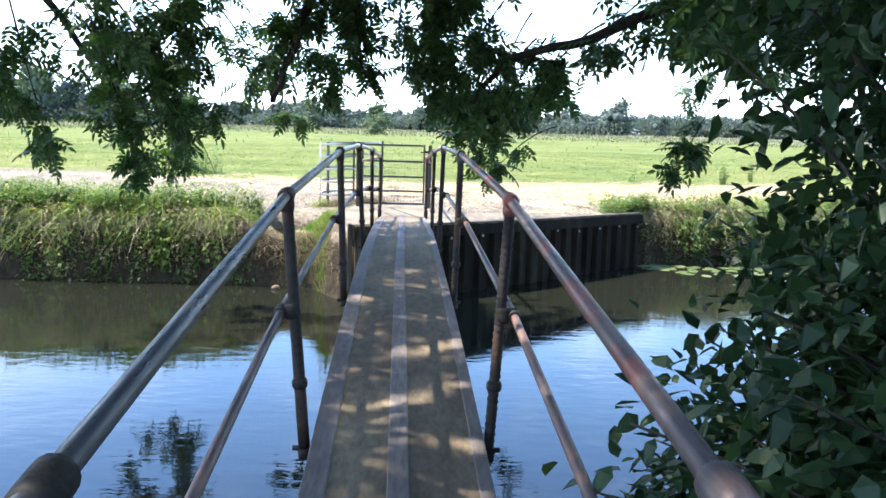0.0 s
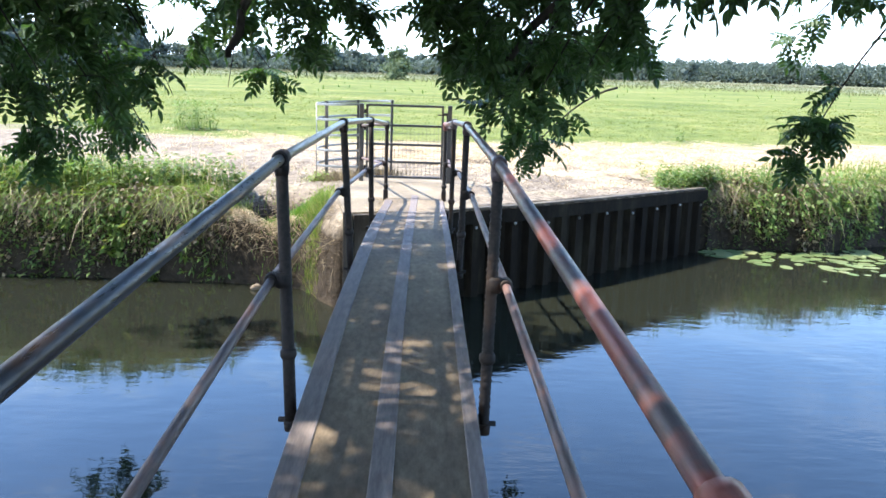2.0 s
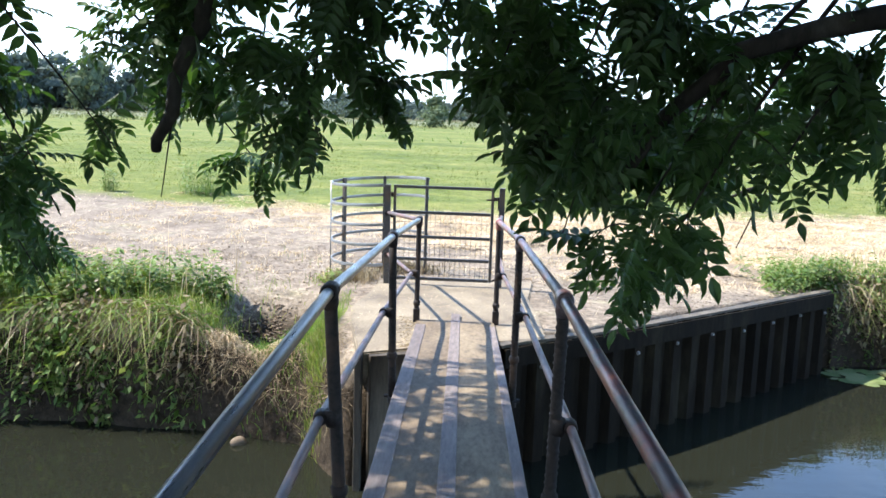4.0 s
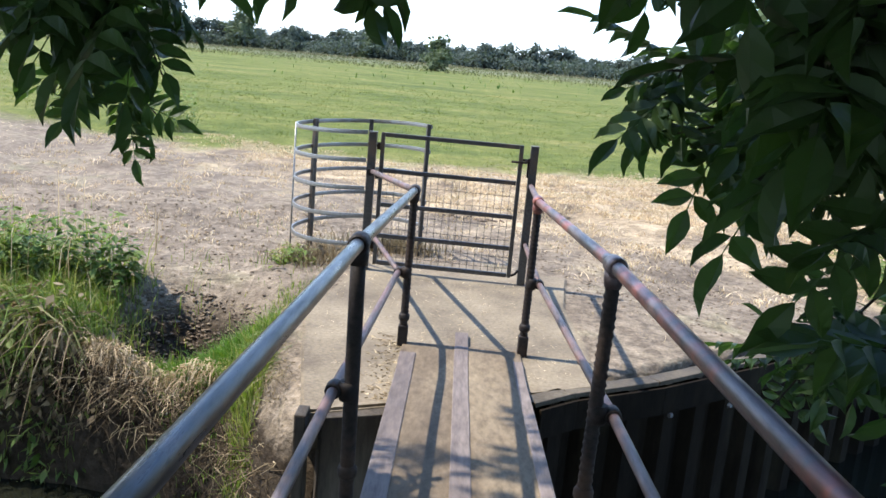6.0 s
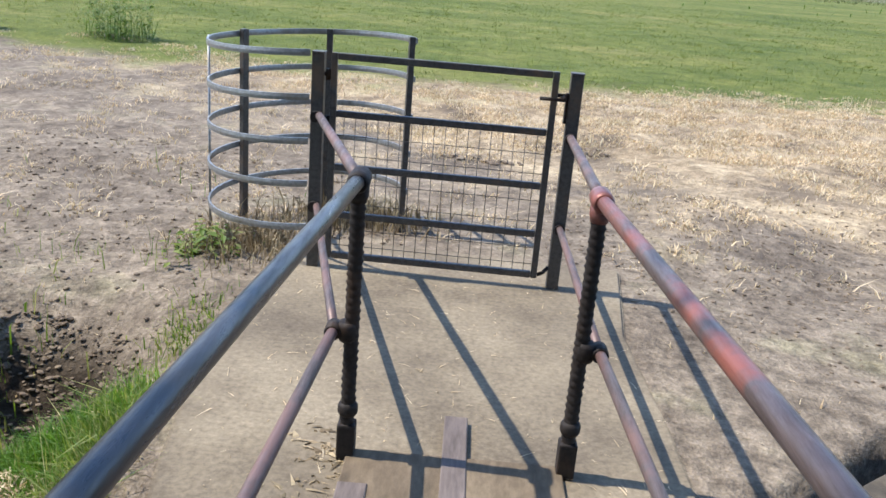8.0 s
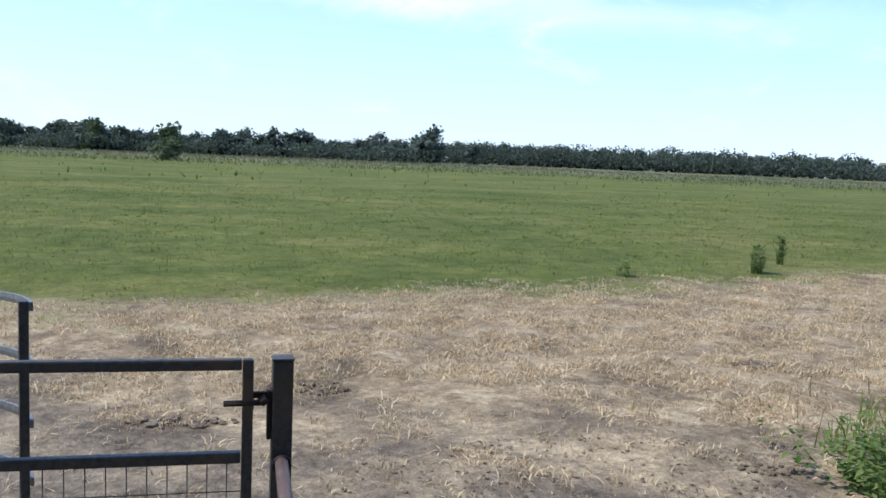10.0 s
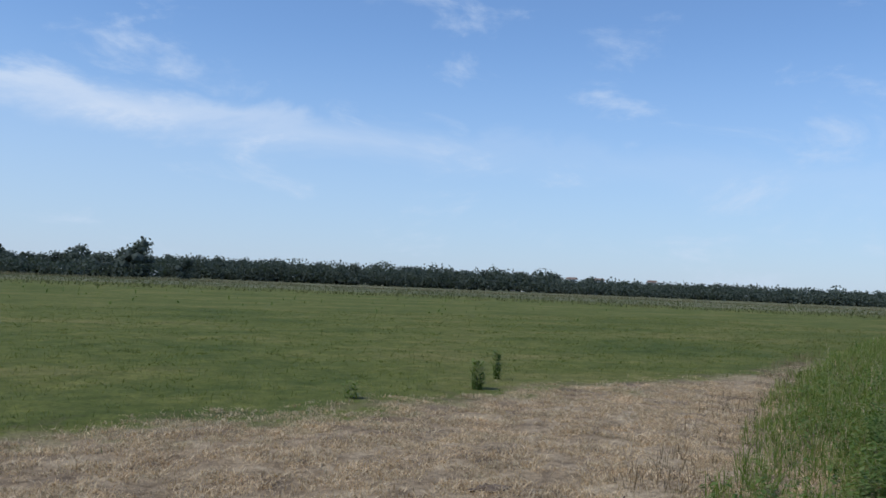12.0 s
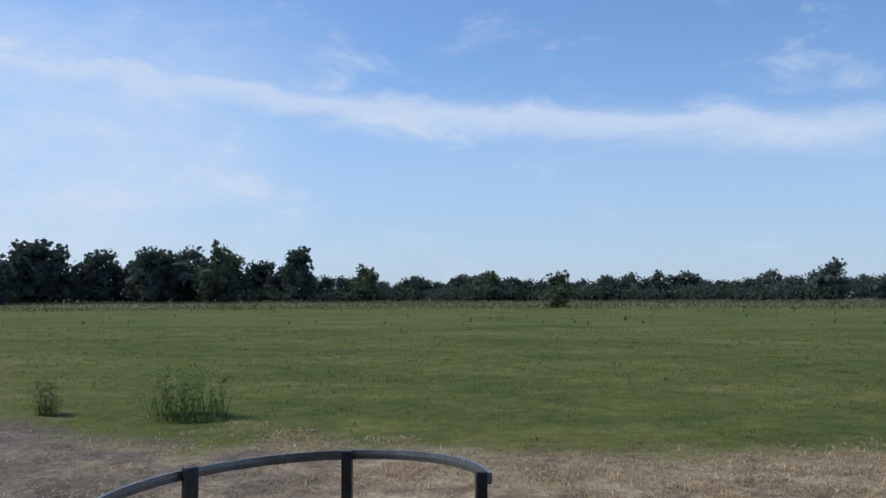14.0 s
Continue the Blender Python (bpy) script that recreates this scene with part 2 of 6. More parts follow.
def ground_material():
    mat, nt, b = nodes_of("meadow_ground")
    vec = place_of(nt)
    sep = nt.nodes.new("ShaderNodeSeparateXYZ")
    nt.links.new(vec, sep.inputs[0])

    def math_node(op, a, c):
        m = nt.nodes.new("ShaderNodeMath")
        m.operation = op
        for s, v in zip(m.inputs, (a, c)):
            if hasattr(v, "is_linked"):
                nt.links.new(v, s)
            else:
                s.default_value = v
        return m.outputs[0]

    big = noise_of(nt, vec, 0.22, 4, 0.6)
    mid = noise_of(nt, vec, 1.1, 5, 0.65)
    fine = noise_of(nt, vec, 14.0, 5, 0.7)
    vast = noise_of(nt, vec, 0.16, 6, 0.7, (0.6, 1.0, 1.0))
    grain = noise_of(nt, vec, 60.0, 3, 0.7)
    # green pasture
    green = ramp(nt, vast, [(0.34, (0.058, 0.080, 0.020)), (0.5, (0.100, 0.114, 0.030)), (0.68, (0.158, 0.146, 0.054))]).outputs["Color"]
    blotch = ramp(nt, mid, [(0.32, (0.76, 0.82, 0.7)), (0.5, (1.0, 1.0, 0.95)), (0.66, (1.3, 1.22, 1.25))]).outputs["Color"]
    green = mixc(nt, 1.0, green, blotch, "MULTIPLY")
    tuft = noise_of(nt, vec, 3.2, 4, 0.7)
    green = mixc(nt, 1.0, green, ramp(nt, tuft, [(0.34, (0.82, 0.86, 0.78)), (0.64, (1.25, 1.22, 1.2))]).outputs["Color"], "MULTIPLY")
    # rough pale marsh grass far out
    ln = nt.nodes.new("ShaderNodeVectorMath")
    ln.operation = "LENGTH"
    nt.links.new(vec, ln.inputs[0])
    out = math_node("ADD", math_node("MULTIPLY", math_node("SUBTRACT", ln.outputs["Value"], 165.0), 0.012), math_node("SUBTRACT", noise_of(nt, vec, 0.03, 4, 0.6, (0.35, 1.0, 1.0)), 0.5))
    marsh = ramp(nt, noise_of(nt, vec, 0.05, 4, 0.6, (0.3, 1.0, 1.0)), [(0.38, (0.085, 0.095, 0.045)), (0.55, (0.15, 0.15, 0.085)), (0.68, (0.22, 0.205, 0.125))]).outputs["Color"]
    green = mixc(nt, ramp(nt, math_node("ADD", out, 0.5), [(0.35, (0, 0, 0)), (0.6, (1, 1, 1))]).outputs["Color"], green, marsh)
    # sun-bleached dry grass
    straw = ramp(nt, mid, [(0.34, (0.15, 0.112, 0.074)), (0.47, (0.28, 0.213, 0.134)), (0.64, (0.41, 0.325, 0.21))]).outputs["Color"]
    straw = mixc(nt, 1.0, straw, ramp(nt, noise_of(nt, vec, 5.0, 5, 0.75), [(0.36, (0.68, 0.65, 0.62)), (0.6, (1.15, 1.15, 1.15))]).outputs["Color"], "MULTIPLY")
    # trodden bare soil with a few green remains
    soil = ramp(nt, mid, [(0.3, (0.13, 0.104, 0.08)), (0.55, (0.215, 0.176, 0.134)), (0.75, (0.20, 0.185, 0.115))]).outputs["Color"]
    speck = noise_of(nt, vec, 6.0, 5, 0.75)
    soil = mixc(nt, 1.0, soil, ramp(nt, speck, [(0.35, (0.6, 0.58, 0.56)), (0.65, (1.3, 1.28, 1.22))]).outputs["Color"], "MULTIPLY")
    # straw fades into soil close to the bridge, on the left and on the strip in front of the gate
    x0 = math_node("SUBTRACT", sep.outputs["X"], 0.6)
    dx = math_node("ADD", math_node("MULTIPLY", x0, 0.38), math_node("MULTIPLY", math_node("MINIMUM", x0, 0.0), 0.55))
    s0 = math_node("ADD", math_node("SUBTRACT", sep.outputs["Y"], 4.9), dx)
    s1 = math_node("ADD", math_node("MULTIPLY", s0, 0.22), math_node("MULTIPLY", math_node("SUBTRACT", mid, 0.5), 2.4))
    straw_mask = ramp(nt, math_node("ADD", s1, 0.5), [(0.2, (0, 0, 0)), (0.8, (1, 1, 1))]).outputs["Color"]
    near = mixc(nt, straw_mask, soil, straw)
    # the edge of the green pasture
    e0 = math_node("SUBTRACT", sep.outputs["Y"], 9.9)
    ex = math_node("MULTIPLY", math_node("ABSOLUTE", math_node("ADD", sep.outputs["X"], 1.0), 0.0), -0.2)
    e0 = math_node("ADD", e0, ex)
    e1 = math_node("ADD", math_node("MULTIPLY", e0, 0.30), math_node("MULTIPLY", math_node("SUBTRACT", big, 0.5), 2.0))
    e1 = math_node("ADD", e1, math_node("MULTIPLY", math_node("SUBTRACT", mid, 0.5), 1.6))
    green_mask = ramp(nt, math_node("ADD", e1, 0.5), [(0.25, (0, 0, 0)), (0.75, (1, 1, 1))]).outputs["Color"]
    c = mixc(nt, green_mask, near, green)
    # dark earth on the steep river banks, with the overhang's shade in its colour
    low = ramp(nt, math_node("MULTIPLY", sep.outputs["Z"], -1.0), [(0.21, (0, 0, 0)), (0.38, (1, 1, 1))]).outputs["Color"]
    earth = ramp(nt, speck, [(0.3, (0.018, 0.013, 0.009)), (0.7, (0.06, 0.045, 0.03))]).outputs["Color"]
    c = mixc(nt, low, c, earth)
    g = ramp(nt, fine, [(0.3, (0.6, 0.6, 0.6)), (0.7, (1.35, 1.35, 1.35))]).outputs["Color"]
    c = mixc(nt, 1.0, c, g, "MULTIPLY")
    g2 = ramp(nt, grain, [(0.3, (0.75, 0.75, 0.75)), (0.7, (1.2, 1.2, 1.2))]).outputs["Color"]
    c = mixc(nt, 1.0, c, g2, "MULTIPLY")
    nt.links.new(c, b.inputs["Base Color"])
    b.inputs["Roughness"].default_value = 0.95
    b.inputs["Specular IOR Level"].default_value = 0.1
    bump(nt, b, fine, 0.8, 0.05)
    return mat


def water_material():
    mat, nt, b = nodes_of("river_water")
    vec = place_of(nt)
    b.inputs["Base Color"].default_value = (0.011, 0.012, 0.008, 1)
    b.inputs["Roughness"].default_value = 0.015
    b.inputs["IOR"].default_value = 1.33
    n1 = noise_of(nt, vec, 1.1, 2, 0.5, (1.0, 0.6, 1.0))
    n2 = noise_of(nt, vec, 5.0, 3, 0.55, (0.55, 1.3, 1.0))
    m = mixc(nt, 0.3, n1, n2)
    bump(nt, b, m, 0.11, 0.08)
    return mat


def paint_metal(name, base, dark, rust, amount=0.5, rough=(0.3, 0.6), metal=0.5, along=None):
    """Old painted steel: worn paint, dirt and rust patches."""
    mat, nt, b = nodes_of(name)
    vec = place_of(nt)
    n1 = noise_of(nt, vec, 2.2, 5, 0.65)
    n2 = noise_of(nt, vec, 45, 5, 0.75, along)
    c = mixc(nt, ramp(nt, n2, [(0.35, (0, 0, 0)), (0.7, (1, 1, 1))]).outputs["Color"], base, dark)
    rm = ramp(nt, n1, [(1 - amount - 0.06, (0, 0, 0)), (1 - amount + 0.06, (1, 1, 1))]).outputs["Color"]
    c = mixc(nt, rm, c, rust)
    nt.links.new(c, b.inputs["Base Color"])
    r = ramp(nt, n2, [(0.3, (rough[0],) * 3), (0.7, (rough[1],) * 3)]).outputs["Color"]
    nt.links.new(r, b.inputs["Roughness"])
    b.inputs["Metallic"].default_value = metal
    b.inputs["Specular IOR Level"].default_value = 0.3
    bump(nt, b, n2, 0.25, 0.004)
    return mat


MAT_GROUND = ground_material()
MAT_WATER = water_material()
MAT_RAIL_LEFT = paint_metal("worn_grey_steel", (0.066, 0.066, 0.069), (0.03, 0.028, 0.028), (0.04, 0.03, 0.026), 0.4, (0.22, 0.44), 0.35, (1, 0.08, 1))
MAT_RAIL_RIGHT = paint_metal("pink_rusted_steel", (0.12, 0.092, 0.09), (0.055, 0.038, 0.034), (0.23, 0.075, 0.055), 0.46, (0.3, 0.55), 0.35, (1, 0.08, 1))
MAT_MIDRAIL = paint_metal("brown_worn_steel", (0.13, 0.10, 0.095), (0.06, 0.045, 0.04), (0.16, 0.095, 0.08), 0.5, (0.4, 0.65), 0.35, (1, 0.08, 1))
MAT_POST = paint_metal("dark_rusty_post", (0.020, 0.014, 0.011), (0.009, 0.007, 0.006), (0.045, 0.025, 0.014), 0.4, (0.55, 0.85), 0.1)
MAT_GATE = paint_metal("dull_galvanised_steel", (0.085, 0.08, 0.075), (0.045, 0.042, 0.04), (0.12, 0.085, 0.06), 0.4, (0.35, 0.6), 0.6)
MAT_HOOP = paint_metal("bright_galvanised_steel", (0.30, 0.30, 0.29), (0.17, 0.17, 0.165), (0.20, 0.18, 0.15), 0.4, (0.3, 0.55), 0.7)
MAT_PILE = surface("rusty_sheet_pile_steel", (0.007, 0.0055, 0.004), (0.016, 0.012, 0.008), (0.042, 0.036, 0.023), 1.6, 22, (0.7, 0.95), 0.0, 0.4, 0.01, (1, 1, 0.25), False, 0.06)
MAT_CAP = surface("weathered_capping", (0.05, 0.04, 0.028), (0.09, 0.072, 0.05), (0.15, 0.125, 0.09), 2.0, 30, (0.6, 0.9), 0.1)
MAT_CONCRETE = surface("sandy_concrete", (0.10, 0.078, 0.054), (0.19, 0.153, 0.104), (0.265, 0.218, 0.15), 1.3, 40, (0.8, 0.95), 0, 0.35, 0.006)
MAT_DECK = surface("gritted_deck_board", (0.086, 0.063, 0.041), (0.14, 0.105, 0.068), (0.205, 0.16, 0.104), 1.8, 28, (0.8, 0.95), 0, 0.4, 0.004, (1, 0.35, 1))
MAT_STRIP = surface("grey_timber_strip", (0.095, 0.074, 0.064), (0.14, 0.112, 0.098), (0.19, 0.155, 0.136), 2.2, 35, (0.6, 0.85), 0, 0.3, 0.004, (1, 0.15, 1))
MAT_BEAM = surface("dark_steel_beam", (0.02, 0.017, 0.014), (0.04, 0.03, 0.022), (0.075, 0.055, 0.038), 2.0, 30, (0.5, 0.8), 0.3)
MAT_TIMBER = surface("dark_wet_timber", (0.03, 0.024, 0.018), (0.06, 0.048, 0.035), (0.12, 0.10, 0.075), 2.0, 30, (0.6, 0.9), 0, 0.5, 0.01, (1, 1, 0.2))
MAT_BARK = surface("ash_bark", (0.014, 0.012, 0.009), (0.032, 0.027, 0.02), (0.062, 0.055, 0.04), 3.0, 26, (0.8, 0.95), 0, 0.8, 0.02, (1, 1, 0.3))
MAT_ASH = leafy("ash_leaves", [(0.026, 0.058, 0.016), (0.038, 0.075, 0.020), (0.05, 0.095, 0.026), (0.032, 0.066, 0.022)], 0.3)
MAT_SHRUB = leafy("shrub_leaves", [(0.010, 0.028, 0.010), (0.016, 0.038, 0.013), (0.026, 0.052, 0.016)], 0.2)
MAT_TALL = leafy("tall_green_grass", [(0.075, 0.13, 0.025), (0.115, 0.17, 0.035), (0.19, 0.22, 0.065), (0.30, 0.28, 0.14)], 0.4, 0.6, 0.2)
MAT_NETTLE = leafy("green_nettles", [(0.055, 0.10, 0.024), (0.085, 0.14, 0.034), (0.13, 0.185, 0.055), (0.19, 0.21, 0.09)], 0.35, 0.6, 0.2)
MAT_DRY = leafy("dry_straw", [(0.36, 0.265, 0.165), (0.56, 0.44, 0.295), (0.70, 0.58, 0.42), (0.40, 0.30, 0.18)], 0.3, 0.7, 0.15, 0.25, 1.2, (1.15, 1.05, 0.85))
MAT_CHAFF = leafy("trampled_chaff", [(0.10, 0.075, 0.05), (0.24, 0.185, 0.12), (0.42, 0.33, 0.22), (0.15, 0.11, 0.07)], 0.1, 0.8, 0.1, 0.3, 2.2, (1.1, 1.0, 0.8))
MAT_DEAD = leafy("dead_bank_grass", [(0.12, 0.088, 0.055), (0.21, 0.16, 0.10), (0.34, 0.275, 0.18), (0.065, 0.048, 0.034)], 0.25, 0.7, 0.15, 0.3, 1.5, (1.1, 1.0, 0.8))
MAT_ROOT = leafy("bare_roots", [(0.035, 0.025, 0.016), (0.06, 0.044, 0.028), (0.12, 0.09, 0.058), (0.30, 0.24, 0.16)], 0.0, 0.8, 0.1, 0.3, 2.0)
MAT_FRESH = leafy("fresh_grass", [(0.06, 0.13, 0.02), (0.085, 0.17, 0.028), (0.12, 0.20, 0.04)], 0.4, 0.6, 0.2)
MAT_FIELD = leafy("pasture_grass", [(0.078, 0.108, 0.026), (0.105, 0.132, 0.034), (0.14, 0.155, 0.046), (0.185, 0.175, 0.08)], 0.4, 0.6, 0.2, 0.36, 0.9)
# MAT_FAR has the haze of distance put into its colour, lighter and bluer
MAT_FAR = leafy("hazed_distant_foliage", [(0.056, 0.072, 0.068), (0.070, 0.088, 0.080), (0.086, 0.106, 0.090)], 0.2, 0.8, 0.1)
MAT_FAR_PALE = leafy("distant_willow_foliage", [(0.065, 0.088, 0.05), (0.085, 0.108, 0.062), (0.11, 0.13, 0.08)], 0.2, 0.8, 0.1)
MAT_REED = leafy("pale_reeds", [(0.085, 0.10, 0.04), (0.12, 0.13, 0.055), (0.17, 0.165, 0.085), (0.07, 0.085, 0.035)], 0.3, 0.7, 0.1, 0.3, 0.3, (1.1, 1.1, 0.7))
MAT_DRY_REED = leafy("dry_reeds", [(0.15, 0.15, 0.085), (0.20, 0.19, 0.115), (0.26, 0.24, 0.15)], 0.2, 0.8, 0.1, 0.3, 0.2, (1.1, 1.0, 0.8))
MAT_PAD = leafy("floating_weed", [(0.08, 0.12, 0.04), (0.12, 0.15, 0.06), (0.17, 0.18, 0.09)], 0.1, 0.5, 0.3)
MAT_WHITE = surface("white_panels", (0.7, 0.7, 0.68), (0.78, 0.78, 0.76), (0.82, 0.82, 0.8), 1.0, 12, (0.5, 0.7))
MAT_ROOF = surface("grey_brown_roof", (0.14, 0.10, 0.08), (0.19, 0.14, 0.11), (0.24, 0.18, 0.14), 0.8, 6, (0.8, 0.95))
MAT_GLASS = surface("dark_window", (0.02, 0.022, 0.025), (0.03, 0.032, 0.035), (0.04, 0.042, 0.045), 1.0, 9, (0.1, 0.2))
MAT_RUBBER = surface("black_tyre", (0.015, 0.015, 0.015), (0.02, 0.02, 0.02), (0.03, 0.03, 0.03), 3.0, 30, (0.7, 0.9))
MAT_CLOD = surface("dry_soil_clod", (0.10, 0.075, 0.05), (0.16, 0.12, 0.085), (0.24, 0.19, 0.13), 4.0, 40, (0.9, 1.0), 0, 0.6, 0.02)

# ---------------------------------------------------------------- ground, river
WATER_Z = -1.2
BANK = [(-1500, 300), (-400, 70), (-40, 5.5), (-15, 1.0), (-8, 0.15), (-4.7, 0.05), (-2.6, 0.0), (-1.5, -0.45), (-0.95, -1.25), (0.37, -0.9), (0.6, -0.52),
        (1.2, -0.14), (4.85, 3.0), (5.3, 3.25), (7, 3.1), (9, 4.1), (13, 6.4), (20, 10.2), (40, 20), (400, 190), (1500, 700)]
BX, BY = np.array([p[0] for p in BANK], float), np.array([p[1] for p in BANK], float)


def bank_y(x):
    return np.interp(x, BX, BY)


def deck_z(y):
    return max(0.30 - 0.0078 * (y + 6.5) ** 2, 0.022)


def ground_z(x, y):
    """Height of the land: flat meadow, steep far bank, wall by the piling, near bank behind the bridge's start."""
    x, y = np.asarray(x, float), np.asarray(y, float)
    d = y - bank_y(x)
    piled = (x > -0.9) & (x < 4.95)
    uneven = 0.05 * wobble(x, y, 1.1, 0.3) + 0.02 * wobble(x, y, 0.35, 1.3)
    slab = smoothstep((np.hypot(x, (y - 0.9) * 0.7) - 1.1) / 1.2)
    top = -0.055 + uneven * slab * smoothstep((d - 0.3) / 1.5) + 0.032 * (1 - slab)
    # the bank has slumped beside the landing
    top = top - 0.36 * np.exp(-((x + 1.8) / 0.75) ** 2) * smoothstep((0.95 - d) / 0.8) * (x < -0.9)
    top = top - 0.06 * smoothstep((x - 2.0) / 2.5) * smoothstep((2.5 - d) / 2.0) * (x > 1.0)
    for hx, hy, hr, hd in ((-5.7, 3.8, 0.35, 0.22), (-4.5, 2.7, 0.3, 0.16), (-4.1, 2.9, 0.25, 0.12)):
        top = top - hd * np.exp(-(((x - hx) / hr) ** 2 + ((y - hy) / (0.6 * hr)) ** 2))
    width = np.where(piled, 0.10, 0.40 + 0.12 * wobble(x, 0 * x, 0.8, 2.0))
    off = np.where(piled, -0.05, 0.17 + 0.09 * wobble(x, y, 0.5, 0.7))
    f = smoothstep((d + off) / width)
    hollow = np.exp(-(((x + 2.0) / 0.55) ** 2 + ((y - 0.75) / 0.5) ** 2))
    lumps = smoothstep(1 - np.abs(2 * f - 1)) * (0.16 * wobble(x, y, 0.28, 3.3) + 0.10 * wobble(x, y, 0.13, 4.1)) * (~piled)
    far = np.where(f > 0, -2.2 + (top + 2.2) * f, -2.2) + lumps - 0.55 * hollow
    nd = -13.3 + 0.3 * wobble(x, 0 * x, 1.5, 4.0) - y - 0.12 * np.maximum(0, np.abs(x) - 3)
    near = -2.2 + (1.75 + 0.1 * wobble(x, y, 1.5, 5.0)) * smoothstep((nd + 0.3) / 1.3)
    return np.maximum(far, near)


def spaced(lo, hi, step, reach, grow):
    """Even steps from lo to hi, then growing ones out to reach on both sides."""
    mid = list(np.arange(lo, hi + step / 2, step))
    a, s = [mid[-1]], step
    while a[-1] < reach[1]:
        s *= grow
        a.append(a[-1] + s)
    b, s = [mid[0]], step
    while b[-1] > reach[0]:
        s *= grow
        b.append(b[-1] - s)
    return np.array(b[:0:-1] + mid + a[1:])


gx = spaced(-9.0, 12.0, 0.09, (-1600, 1600), 1.09)
gy = spaced(-2.2, 8.0, 0.09, (-1200, 2400), 1.09)
GX, GY = np.meshgrid(gx, gy)
gv = np.stack([GX.ravel(), GY.ravel(), ground_z(GX, GY).ravel()], 1)
ix = np.arange(len(gy) * len(gx)).reshape(len(gy), len(gx))
gf = np.stack([ix[:-1, :-1].ravel(), ix[:-1, 1:].ravel(), ix[1:, 1:].ravel(), ix[1:, :-1].ravel()], 1)
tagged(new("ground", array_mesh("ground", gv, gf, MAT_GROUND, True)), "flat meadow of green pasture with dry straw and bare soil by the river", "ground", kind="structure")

wx, wy = np.array([-1200, -60, 0, 60, 1200.0]), np.array([-400, -16, 0, 30, 700.0])
WX, WY = np.meshgrid(wx, wy)
wi = np.arange(25).reshape(5, 5)
wf = np.stack([wi[:-1, :-1].ravel(), wi[:-1, 1:].ravel(), wi[1:, 1:].ravel(), wi[1:, :-1].ravel()], 1)
tagged(new("water", array_mesh("water", np.stack([WX.ravel(), WY.ravel(), np.full(25, WATER_Z)], 1), wf, MAT_WATER)),
       "still dark river water mirroring the sky", "river", kind="structure")

# concrete landing at the bridge's end
bm = bmesh.new()
SLAB = [(-0.84, -1.2), (-0.42, -1.0), (0.38, -0.66), (0.84, -0.42), (0.84, 0.4), (0.80, 1.3), (0.92, 2.3), (-0.95, 2.45), (-1.02, 1.5), (-1.14, 0.6), (-1.05, -0.1)]
topv = [bm.verts.new((x, y, 0.0)) for x, y in SLAB]
f = bm.faces.new(topv)
r = bmesh.ops.extrude_face_region(bm, geom=[f])
bmesh.ops.translate(bm, verts=[v for v in r["geom"] if isinstance(v, bmesh.types.BMVert)], vec=(0, 0, -0.22))
bmesh.ops.recalc_face_normals(bm, faces=bm.faces)
bmesh.ops.bevel(bm, geom=[e for e in bm.edges if abs(e.verts[0].co.z) < 1e-4 and abs(e.verts[1].co.z) < 1e-4], offset=0.015, segments=2, affect="EDGES")
tagged(part("concrete_landing", bm, MAT_CONCRETE), "sandy worn concrete landing between bridge and gate", "paving", kind="structure")

